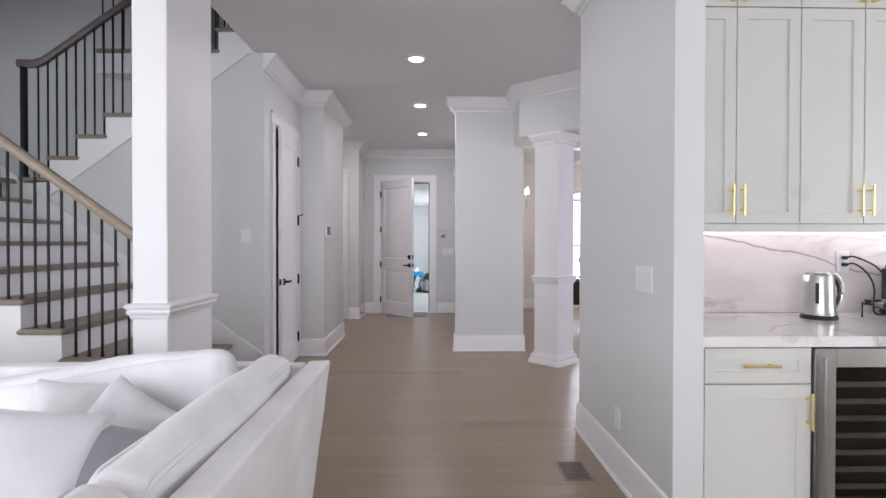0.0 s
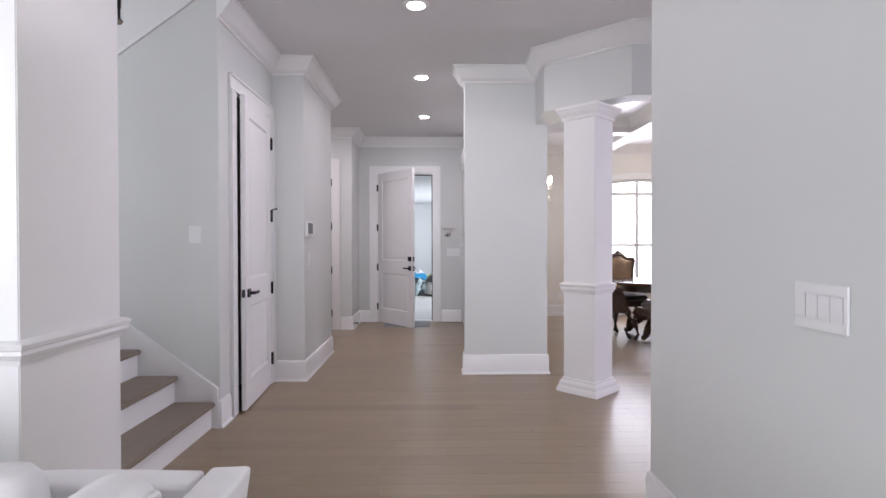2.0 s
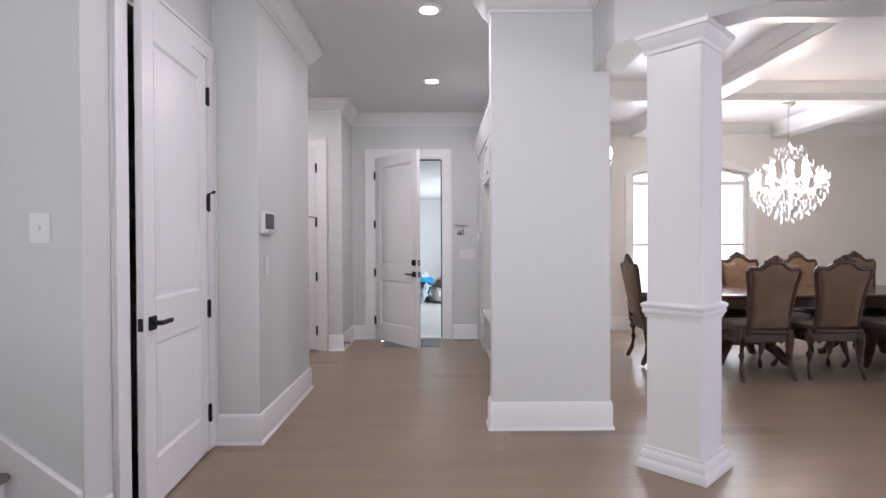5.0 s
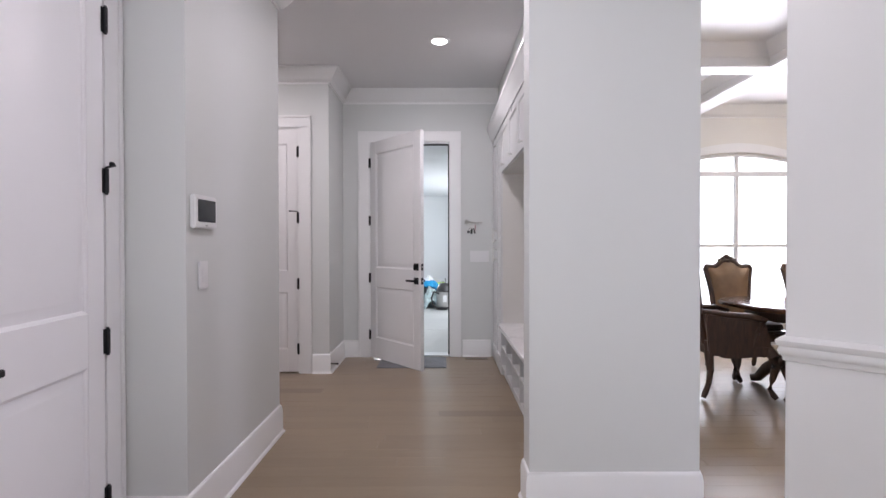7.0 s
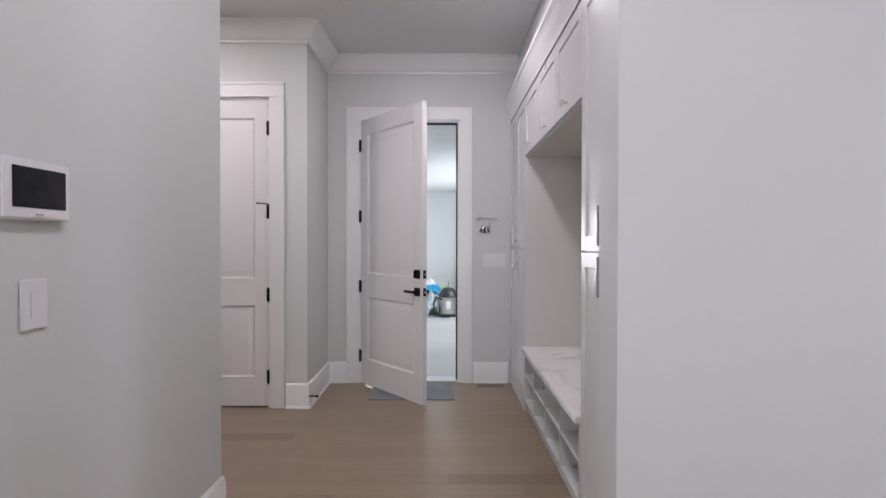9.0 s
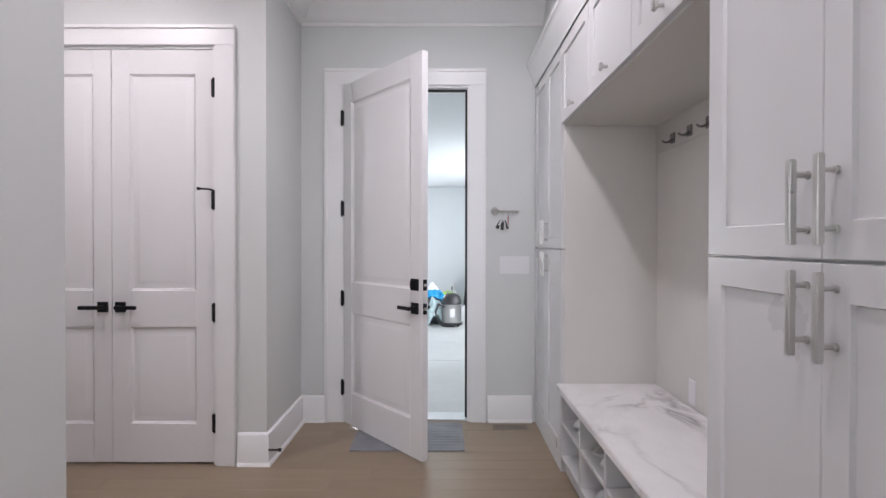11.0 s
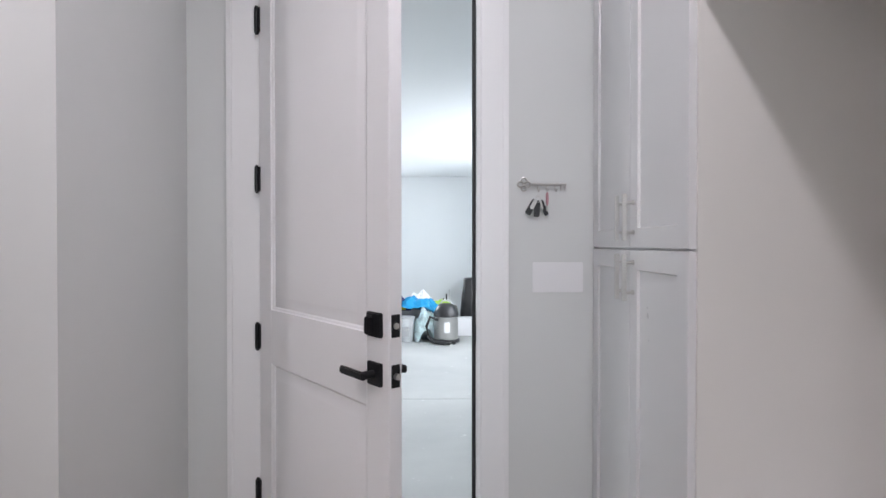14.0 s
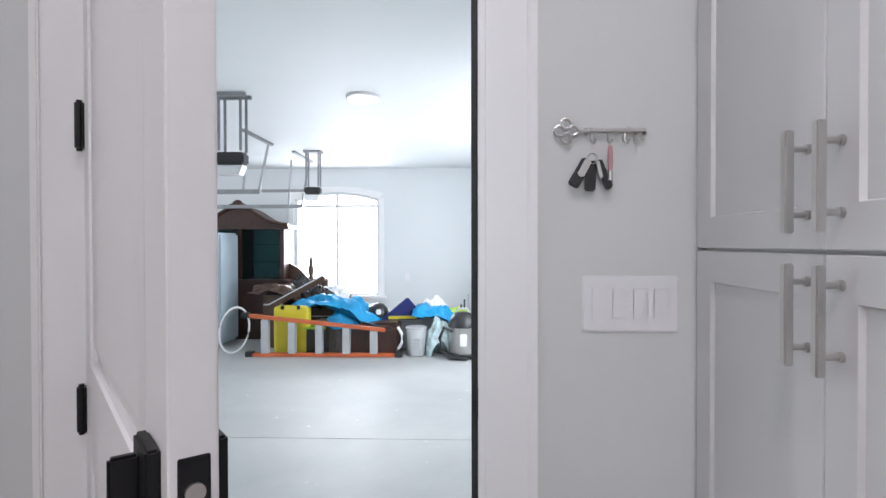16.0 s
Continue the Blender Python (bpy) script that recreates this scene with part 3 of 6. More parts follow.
garage_frame = casing("door_frame_1", 0.905, 2.425, pose(-0.69, 9.45, 0), "white casing of the garage entry door", 0.15, 0.138)
closet_frame = casing("door_frame_2", 0.83, 2.425, pose(-1.28, 4.77, 0, 0, 0, 90), "white casing of the closet door")
double_frame = casing("door_frame_3", 1.22, 2.425, pose(-2.51, 8.69, 0), "white casing of the double doors")

for x0, x1, z0, z1 in ((0.874, 0.889, 0.0, 2.41), (0.016, 0.874, 2.395, 2.41)):
    bm = B()
    box(bm, x0, x1, 0.045, 0.075, z0, z1, 0.004)
    part("weather_strip", bm, GASKET, garage_frame, "black rubber weather strip")
bm = B()
box(bm, 0.016, 0.889, 0.0, 0.17, 0.0, 0.016, 0.004)
part("threshold", bm, ALU, garage_frame, "dull aluminium threshold")
bm = B()
box(bm, 0.886, 0.890, 0.02, 0.045, 0.86, 0.94, 0.002)
part("strike_plate", bm, IRON, garage_frame, "black strike plate")

# ---- doors ----


def raised_panel(bm, x0, x1, z0, z1, t):
    """A moulded raised panel, on both faces of a leaf t thick."""
    for face, s in ((0.0, 1), (t, -1)):
        loops = []
        for inset, depth in ((0, 0), (0.003, 0.005), (0.009, 0.008), (0.013, 0.0125), (0.021, 0.0125), (0.052, 0.0015), (0.056, 0.001)):
            loops.append([bm.verts.new((x, face + s * depth, z)) for x, z in ((x0 + inset, z0 + inset), (x1 - inset, z0 + inset), (x1 - inset, z1 - inset), (x0 + inset, z1 - inset))])
        for a, b in zip(loops, loops[1:]):
            for k in range(4):
                bm.faces.new((a[k], a[(k + 1) % 4], b[(k + 1) % 4], b[k]))
        bm.faces.new(loops[-1])
    return bm


def lever(parent, x, z, y, toward, side, plate=0.066):
    """A black lever on a square rose; toward: +-1 along x for the lever; side: +-1 for the face."""
    h = B()
    box(h, x - plate / 2, x + plate / 2, min(y, y + side * 0.012), max(y, y + side * 0.012), z - plate / 2, z + plate / 2, 0.002)
    hub = part("handle", h, IRON, parent, "black square lever handle")
    b = B()
    cyl(b, 0.012, 0, 0.05, seg=14, m=pose(x, y, z, 90 * (1 if side < 0 else -1), 0, 0))
    x1 = x + toward * 0.115
    box(b, min(x - toward * 0.012, x1), max(x - toward * 0.012, x1), min(y + side * 0.042, y + side * 0.056), max(y + side * 0.042, y + side * 0.056), z - 0.011, z + 0.011, 0.003)
    part("lever", b, IRON, hub)
    return hub


def leaf(name, label, w, h, m, hinge_right, top, bottom, hinge_zs, hinge_face=-1, stile=0.115, t=0.044, group=""):
    """A two-panel door leaf from x = 0 to w, front face y = 0."""
    ob = thing(name, label, "door", m, group, "structure")
    b = B()
    box(b, 0, stile, 0, t, 0, h, 0.002)
    box(b, w - stile, w, 0, t, 0, h, 0.002)
    for z0, z1 in ((0, bottom[0]), (bottom[1], top[0]), (top[1], h)):
        box(b, stile, w - stile, 0, t, z0, z1)
    part("leaf_frame", b, DOOR, ob)
    for z0, z1 in (top, bottom):
        part("panel", raised_panel(B(), stile, w - stile, z0, z1, t), DOOR, ob, smooth=20)
    hx = w + 0.004 if hinge_right else -0.004
    for z in hinge_zs:
        b = B()
        cyl(b, 0.0095, z - 0.05, z + 0.05, hx, -0.009, 12)
        cyl(b, 0.006, z - 0.057, z + 0.057, hx, -0.009, 10)
        box(b, hx - 0.016, hx + 0.016, -0.004, 0.003, z - 0.05, z + 0.05)
        part("hinge", b, IRON, ob, "black hinge")
    return ob


PZ_TOP, PZ_BOT = (1.0, 2.255), (0.225, 0.79)
HZ = (0.23, 0.874, 1.525, 2.175)
# garage entry leaf, hinged at the left jamb, swung into the hall
gl = leaf("entry_door", "white two-panel entry door standing half open with black hardware", 0.925, 2.392, pose(-0.688, 9.408, 0.016, 0, 0, -50.5), False, PZ_TOP, PZ_BOT, (0.246, 0.882, 1.521, 2.164))
lever(gl, 0.863, 0.89, 0.0, -1, -1)
lever(gl, 0.863, 0.89, 0.044, -1, 1)
b = B()
box(b, 0.828, 0.898, -0.014, 0, 0.995, 1.065, 0.003)
bolt = part("deadbolt", b, IRON, gl, "black square deadbolt")
b = B()
box(b, 0.857, 0.869, -0.04, -0.013, 1.005, 1.055, 0.003)
part("thumb_turn", b, IRON, bolt)
b = B()
box(b, 0.828, 0.898, 0.044, 0.06, 0.995, 1.065, 0.003)
part("deadbolt", b, IRON, gl, "black square deadbolt")
for z in (0.89, 1.03):
    b = B()
    box(b, 0.924, 0.9275, 0.008, 0.036, z - 0.032, z + 0.032, 0.001)
    pl = part("latch_plate", b, IRON, gl, "black latch plate on the door edge")
    b = B()
    cyl(b, 0.009, 0, 0.004 if z > 1 else 0.012, seg=14, m=pose(0.9275, 0.022, z, 0, 90, 0))
    part("bolt", b, NICKEL, pl, "steel bolt")

# closet leaf, hinged at its far jamb, just off the latch
cl = leaf("closet_door", "white two-panel closet door standing slightly ajar", 0.80, 2.403, pose(-1.208, 4.792, 0.012, 0, 0, 93.7), True, PZ_TOP, PZ_BOT, HZ, t=0.036)
lever(cl, 0.07, 0.893, 0.0, 1, -1)
b = B()
box(b, -0.0025, 0.001, 0.006, 0.03, 0.863, 0.923, 0.001)
part("latch_plate", b, IRON, cl, "black latch plate")
b = B()
tube(b, [(0.804, -0.012, 1.58), (0.79, -0.05, 1.585), (0.755, -0.06, 1.585)], 0.005, 8)
cyl(b, 0.009, 0, 0.012, seg=10, m=pose(0.755, -0.06, 1.585, 0, -90, 0))
part("door_stop", b, IRON, cl, "black hinge-pin door stop")

# the alcove's pair of doors
for name, x, right in (("closet_door", -2.492, False), ("closet_door", -1.8985, True)):
    d = leaf(name, "white two-panel double door leaf, closed, with a black lever", 0.5905, 2.403, pose(x, 8.70, 0.012), right, PZ_TOP, PZ_BOT, HZ, stile=0.105, group="double doors of the alcove")
    lever(d, 0.05 if right else 0.5405, 0.905, 0.0, 1 if right else -1, -1, 0.06)
    if right:
        b = B()
        tube(b, [(0.594, -0.012, 1.58), (0.58, -0.045, 1.586), (0.53, -0.05, 1.588)], 0.005, 8)
        cyl(b, 0.009, 0, 0.012, seg=10, m=pose(0.53, -0.05, 1.588, 0, -90, 0))
        part("door_stop", b, IRON, d, "black hinge-pin door stop")

# ---- stairs ----
RISE, RUN = 0.185, 0.253


lower = thing("staircase", "white staircase with greige wooden treads and black iron balusters", "staircase", kind="structure")
for n in range(1, 10):
    x = -1.33 - RUN * (n - 1)
    b = B()
    box(b, x - RUN - 0.012, x + 0.03, 2.965, 4.447, RISE * n - 0.034, RISE * n, 0.010)
    part("tread", b, TREAD, lower, "greige wooden tread")
    b = B()
    box(b, x - 0.02, x - 0.002, 3.057, 4.447, RISE * (n - 1), RISE * n - 0.034)
    part("riser", b, TRIM, lower)
b = B()
saw = [(-1.33, 0.0)]
for n in range(1, 10):
    x = -1.33 - RUN * (n - 1)
    saw += [(x, RISE * n - 0.036), (x - RUN, RISE * n - 0.036)]
saw += [(-3.607, 0.0)]
prism(b, saw, "y", 2.995, 3.056)
part("stringer", b, TRIM, lower, "white panelled open side under the treads")
b = B()
sl = RISE / RUN
prism(b, [(-1.285, 0.0), (-1.285, 0.235), (-1.35, 0.282), (-3.6, 0.282 + 2.25 * sl), (-3.6, 0.0)], "y", 4.448, 4.468)
prism(b, [(-1.285, 0.235), (-1.285, 0.278), (-1.35, 0.326), (-3.6, 0.326 + 2.25 * sl), (-3.6, 0.282 + 2.25 * sl), (-1.35, 0.282)], "y", 4.438, 4.469)
part("skirt_board", b, TRIM, lower, "white sloped skirt board along the wall")
for n in range(1, 10):
    for k in (0.17, 0.5, 0.83):
        x = -1.33 - RUN * (n - 1 + k) + 0.01
        if x > -1.46:
            continue
        b = B()
        cyl(b, 0.0085, RISE * n, 1.28 + (-1.638 - x) * sl, x, 3.05, 8)
        cyl(b, 0.013, RISE * n, RISE * n + 0.015, x, 3.05, 8)
        part("baluster", b, IRON, lower, "black iron baluster")


def handrail(pts, w, h):
    b = B()
    ring = [(-w * 0.34, -h / 2), (w * 0.34, -h / 2), (w * 0.5, -h * 0.1), (w * 0.5, h * 0.2), (w * 0.3, h * 0.46), (0, h * 0.5), (-w * 0.3, h * 0.46), (-w * 0.5, h * 0.2), (-w * 0.5, -h * 0.1)]
    rings = [[b.verts.new((q[0], q[1] + u, q[2] + v)) for u, v in ring] for q in pts]
    for p0, p1 in zip(rings, rings[1:]):
        for k in range(len(ring)):
            b.faces.new((p0[k], p0[(k + 1) % len(ring)], p1[(k + 1) % len(ring)], p1[k]))
    b.faces.new(rings[0])
    b.faces.new(rings[-1][::-1])
    return b


part("handrail", handrail([(-1.44, 3.05, 1.31 - 0.198 * sl), (-2.5, 3.05, 1.31 + 0.862 * sl), (-3.6, 3.05, 1.31 + 1.96 * sl)], 0.062, 0.075), RAILW, lower, "pale greige wooden handrail")

def up_z(n):
    """Height of a tread of the upper flight."""
    return 1.868 + 0.193 * (n - 10)


upper = thing("staircase", "upper stair flight over the closet with dark rail and black balusters", "staircase", kind="structure")
b = B()
box(b, -4.88, -3.47, 2.965, 5.58, 1.815, 1.85, 0.006)
box(b, -4.88, -3.62, 3.0, 5.58, 1.6, 1.815)
part("landing", b, TREAD, upper, "greige wooden landing")
for n in range(10, 18):
    x = -3.18 + 0.25 * (n - 11)
    b = B()
    box(b, x - 0.03, x + 0.262, 4.43, 5.57, up_z(n) - 0.034, up_z(n), 0.010)
    part("tread", b, TREAD, upper, "greige wooden tread")
    b = B()
    box(b, x, x + 0.02, 4.46, 5.57, up_z(n - 1), up_z(n) - 0.034)
    part("riser", b, TRIM, upper)
b = B()
saw = [(-3.40, 1.815)]
for n in range(11, 18):
    x = -3.18 + 0.25 * (n - 11)
    saw += [(x, up_z(n - 1) - 0.036), (x, up_z(n) - 0.036)]
saw += [(-1.34, up_z(17) - 0.036), (-1.34, 2.99), (-1.41, 2.99), (-3.40, 1.55)]
prism(b, saw, "y", 4.45, 4.468)
part("stringer", b, TRIM, upper, "white saw-tooth stringer")
for n in range(10, 18):
    for k in (0.06, 0.145, 0.23):
        x = -3.18 + 0.25 * (n - 11) + k - 0.02
        if x < -3.33:
            continue
        b = B()
        cyl(b, 0.0085, up_z(n), 2.925 + max(0.0, x + 3.2) * 0.72, x, 4.49, 8)
        part("baluster", b, IRON, upper, "black iron baluster")
b = B()
box(b, -3.455, -3.41, 4.467, 4.512, 1.868, 2.87, 0.005)
box(b, -3.461, -3.404, 4.461, 4.518, 1.868, 1.90, 0.004)
part("newel_post", b, IRON, upper, "black iron newel post")
part("handrail", handrail([(-3.48, 4.49, 2.895), (-3.34, 4.49, 2.895), (-3.27, 4.49, 2.915), (-3.2, 4.49, 2.96), (-2.0, 4.49, 2.96 + 1.2 * 0.72), (-1.4, 4.49, 2.96 + 1.8 * 0.72)], 0.062, 0.07), RAILD, upper, "dark wooden handrail")

# upper hall edge and dark cupboard seen past the upper flight
up = thing("gallery", "white edged upper gallery floor with black balusters", "gallery", kind="structure")
b = B()
box(b, -3.3, -1.40, 5.30, 5.57, 3.29, 3.33, 0.008)
part("floor_edge", b, TREAD, up)
b = B()
box(b, -3.3, -1.40, 5.33, 5.57, 3.08, 3.29)
part("fascia", b, TRIM, up)
for k in range(16):
    b = B()
    cyl(b, 0.008, 3.33, 4.25, -3.25 + 0.11 * k, 5.35, 8)
    part("baluster", b, IRON, up)
cb = thing("cupboard", "dark brown wooden cupboard against the stairwell wall", "cupboard", pose(-2.95, 5.5, 3.33))
b = B()
box(b, 0, 0.75, -0.1, 0.07, 0, 1.6, 0.01)
part("body", b, CHAIRW, cb)
for x in (0.02, 0.38):
    b = B()
    box(b, x, x + 0.35, -0.115, -0.1, 0.08, 1.55, 0.006)
    part("door", b, CHAIRW, cb)

# ---- columns ----


def ring_profile(bm, x0, x1, y0, y1, profile):
    return molding(bm, [(x0, y0), (x0, y1), (x1, y1), (x1, y0)], profile, True)


post = thing("column", "white square column with a chair rail at the foot of the stairs", "column", pose(-1.3475, 2.935, 0), kind="structure")
b = B()
box(b, -0.0975, 0.0975, -0.305, 0.305, 0, CZ, 0.004)
part("shaft", b, TRIM, post)
RAILP = [(0, 0.855), (0.008, 0.858), (0.012, 0.875), (0.02, 0.88), (0.026, 0.895), (0.02, 0.908), (0.03, 0.915), (0.034, 0.93), (0.022, 0.94), (0, 0.945)]
part("chair_rail", ring_profile(B(), -0.0975, 0.0975, -0.305, 0.305, RAILP), TRIM, post)
part("base_molding", ring_profile(B(), -0.0975, 0.0975, -0.305, 0.305, BASE), TRIM, post)

dcol = thing("column", "white square column with capital, chair rail and stepped base", "column", pose(1.562, 5.335, 0, 0, 0, 43), kind="structure")
S = 0.15
b = B()
box(b, -S, S, -S, S, 0, 2.45, 0.005)
part("shaft", b, TRIM, dcol)
part("base_molding", ring_profile(B(), -S, S, -S, S, [(0, 0), (0.045, 0), (0.045, 0.03), (0.036, 0.045), (0.028, 0.055), (0.03, 0.075), (0.02, 0.095), (0.012, 0.10), (0.01, 0.118), (0, 0.122)]), TRIM, dcol)
part("chair_rail", ring_profile(B(), -S, S, -S, S, [(o * 0.8, z) for o, z in RAILP]), TRIM, dcol)
part("capital", ring_profile(B(), -S, S, -S, S, [(0, 2.335), (0.01, 2.34), (0.013, 2.355), (0.01, 2.362), (0.024, 2.382), (0.04, 2.405), (0.044, 2.42), (0.052, 2.425), (0.052, 2.449), (0, 2.449)]), TRIM, dcol)

# ---- recessed lights ----
# Three hall cans, then an unseen one added over the alcove.
for k, (x, y) in enumerate(((0.095, 4.567), (0.095, 6.239), (0.095, 7.96), (-1.9, 7.75))):
    cn = thing("recessed_light", "lit round recessed ceiling light with white trim", "ceiling light", pose(x, y, CZ), "recessed lights of the hall")
    b = B()
    lathe(b, [(0.062, -0.001), (0.066, -0.009), (0.085, -0.008), (0.095, -0.003), (0.095, 0.0)], 32)
    part("trim_ring", b, TRIM, cn)
    b = B()
    cyl(b, 0.064, -0.0135, -0.0095, seg=32)
    part("lens", b, CANLENS, cn, "glowing lens")

# ---- mudroom built-in ----


def shaker(name, w, h, material, parent, m, label="", rail=0.065, t=0.02):
    """A shaker front from x 0..w, z 0..h, front at y = 0."""
    b = B()
    outer = [(0, 0), (w, 0), (w, h), (0, h)]
    loops = [[(x, t, z) for x, z in outer], [(x, 0.002, z) for x, z in outer]]
    for ins, dep in ((0.002, 0.0), (rail, 0.0), (rail + 0.003, 0.009)):
        loops.append([(x, dep, z) for x, z in ((ins, ins), (w - ins, ins), (w - ins, h - ins), (ins, h - ins))])
    vs = [[b.verts.new(q) for q in lp] for lp in loops]
    for a, c in zip(vs, vs[1:]):
        for k in range(4):
            b.faces.new((a[k], a[(k + 1) % 4], c[(k + 1) % 4], c[k]))
    b.faces.new(vs[0])
    b.faces.new(vs[-1])
    return part(name, b, material, parent, label, m, 20)


def bar_pull(parent, m, length, material, label, square=True, reach=0.032):
    b = B()
    if square:
        box(b, -0.007, 0.007, -reach - 0.007, -reach + 0.007, 0, length, 0.002)
    else:
        cyl(b, 0.006, 0, length, 0, -reach, 12)
    h = part("handle", b, material, parent, label, m)
    for z in (length * 0.18, length * 0.82):
        p = B()
        cyl(p, 0.005, 0, reach, seg=10, m=pose(0, 0, z, 90, 0, 0))
        cyl(p, 0.008, 0, 0.006, seg=10, m=pose(0, 0, z, 90, 0, 0))
        part("standoff", p, material, h)
    return h


FX = 0.685
R90 = pose(0, 0, 0, 0, 0, -90)


def tall_unit(y0, y1):
    """A tall cupboard whose fronts face -x at FX; local x runs from y1 towards y0."""
    w = y1 - y0
    ob = thing("tall_cabinet", "white shaker tall cabinet with brushed nickel bar handles", "cabinet", pose(FX, y1, 0, 0, 0, -90), "built-in mudroom cabinets")
    b = B()
    box(b, 0.001, w - 0.001, 0.02, 0.56, 0.0, 2.45)
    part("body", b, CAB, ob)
    hw = w / 2 - 0.004
    for z0, z1, hz in ((0.1, 1.254, 1.085), (1.260, 2.40, 1.285)):
        for k in range(2):
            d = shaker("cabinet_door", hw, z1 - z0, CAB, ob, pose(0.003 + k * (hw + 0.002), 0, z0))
            bar_pull(d, pose(hw - 0.035 if k == 0 else 0.035, 0, hz - z0), 0.155, NICKEL, "brushed nickel bar handle")
    b = B()
    box(b, 0.001, w - 0.001, 0.004, 0.02, 0.0, 0.095, 0.002)
    part("plinth", b, CAB, ob)
    return ob


tall_unit(8.60, 9.445)
tall_unit(6.13, 6.94)
for k in range(3):
    y1 = 8.599 - k * 0.553
    w = 0.552
    ob = thing("wall_cabinet", "white shaker wall cabinet with a nickel knob", "cabinet", pose(FX, y1, 1.955, 0, 0, -90), "wall cabinets over the bench")
    b = B()
    box(b, 0, w, 0.02, 0.56, 0, 0.495)
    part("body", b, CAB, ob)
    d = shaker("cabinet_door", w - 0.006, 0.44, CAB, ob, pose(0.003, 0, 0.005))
    b = B()
    cyl(b, 0.006, 0, 0.022, seg=10, m=pose(w / 2, 0, 0.045, 90, 0, 0))
    box(b, w / 2 - 0.015, w / 2 + 0.015, -0.034, -0.02, 0.03, 0.06, 0.004)
    part("knob", b, NICKEL, d, "square nickel knob")
trim_run("cabinet_crown", [[(FX, 9.446), (FX, 6.125)]], [(-o, z) for o, z in [(0, 2.41), (0.006, 2.41), (0.009, 2.43), (0.022, 2.45), (0.046, 2.515), (0.056, 2.545), (0.062, 2.55), (0.062, 2.58), (-0.05, 2.58)]], "white cabinet crown molding")
# beadboard back of the cubby
bb = thing("nook_panel", "off-white beadboard panels lining the bench nook", "wall panel", pose(1.225, 8.6, 0.5, 0, 0, -90), kind="structure")
b = B()
box(b, 0, 1.66, 0.0, 0.008, 0, 1.45)
part("back_board", b, BEAD, bb)
b = B()
box(b, -0.001, 0.006, -0.52, 0.0, 0.003, 1.452)
part("side_board", b, BEAD, bb)
b = B()
box(b, 0.006, 1.658, -0.52, 0.0, 1.4485, 1.4535)
part("top_board", b, BEAD, bb)
b = B()
box(b, 0, 1.66, -0.008, -0.001, 1.29, 1.449, 0.003)
part("hook_rail", b, BEAD, bb, "off-white board that carries the hooks")
b = B()
box(b, 0.00005, 0.04105, -0.003, 0.001, 0.001, 1.289, 0.0006)
bead = part("board", b, BEAD, bb, "", pose(0.008, 0, 0))
for k in range(1, 40):
    again(bead, pose(0.008 + 0.0411 * k, 0, 0))
for k in range(8):
    hk = thing("coat_hook", "square dark nickel coat hook with a curled prong on the rail", "hook", pose(1.216, 8.375 - 0.188 * k, 1.836, 0, 0, -90), "coat hooks of the bench nook")
    b = B()
    box(b, -0.025, 0.025, -0.006, 0, -0.027, 0.027, 0.002)
    part("back_plate", b, GUNMETAL, hk)
    b = B()
    tube(b, [(0, -0.005, -0.006), (0, -0.014, -0.014), (0, -0.026, -0.02), (0, -0.04, -0.022), (0, -0.05, -0.019), (0, -0.058, -0.012)], [0.009, 0.0075, 0.006, 0.005, 0.005, 0.0055], 8)
    part("prong", b, GUNMETAL, hk)

bench = thing("bench", "white mudroom bench with open shoe cubbies and a marble-look top", "bench", pose(FX, 8.60, 0, 0, 0, -90))
b = B()
box(b, 0.002, 1.658, -0.025, 0.535, 0.466, 0.502, 0.004)
part("bench_top", b, MARB, bench, "white quartz top with grey veins")
for x in (0.004, 0.408, 0.816, 1.224, 1.634):
    b = B()
    box(b, x, x + 0.02, 0.0, 0.53, 0.09, 0.465, 0.001)
    part("divider", b, CAB, bench)
for z, nm in ((0.085, "bottom_shelf"), (0.275, "middle_shelf")):
    for x in (0.024, 0.428, 0.836, 1.244):
        b = B()
        box(b, x + 0.001, x + 0.379, 0.004, 0.53, z, z + 0.018, 0.001)
        part(nm, b, CAB, bench)
b = B()
box(b, 0.004, 1.654, 0.51, 0.53, 0.09, 0.465)
part("back_panel", b, CAB, bench)
b = B()
box(b, 0.004, 1.654, 0.03, 0.05, 0.0, 0.085)
part("toe_kick", b, CAB, bench)


def shoe(x, z, y, colour, turn=0):
    sh = thing("shoe", "white and grey low shoe in a bench cubby", "shoe", pose(FX, 8.60, 0, 0, 0, -90) @ pose(x, y, z, 0, 0, turn), "shoes in the cubbies")
    b = B()
    pillow_mesh(b, 0.095, 0.27, 0.025, 0.7, 12, pose(0, 0, 0.0135))
    part("sole", b, PLAST, sh, "white sole")
    b = B()
    pillow_mesh(b, 0.085, 0.26, 0.075, 0.75, 12, pose(0, 0.0, 0.055), 0)
    for v in b.verts:
        if v.co.y < 0 and v.co.z > 0.04:
            v.co.z -= 0.035 * min(1, -v.co.y / 0.09)
    part("upper", b, colour, sh)
    b = B()
    tube(b, [(-0.03, -0.02, 0.085), (0, -0.03, 0.092), (0.03, -0.02, 0.085)], 0.004, 6)
    part("lace", b, PLAST, sh)


GREYC = fabric("grey_knit", (0.3, 0.29, 0.28), 600)
for x, z, col, tn in ((0.14, 0.293, PLAST, 6), (0.26, 0.293, GREYC, -5), (0.56, 0.103, PLAST, 4), (0.68, 0.103, GREYC, 8), (0.52, 0.293, GREYC, -8), (0.64, 0.293, PLAST, 3)):
    shoe(x, z, 0.17, col, tn)


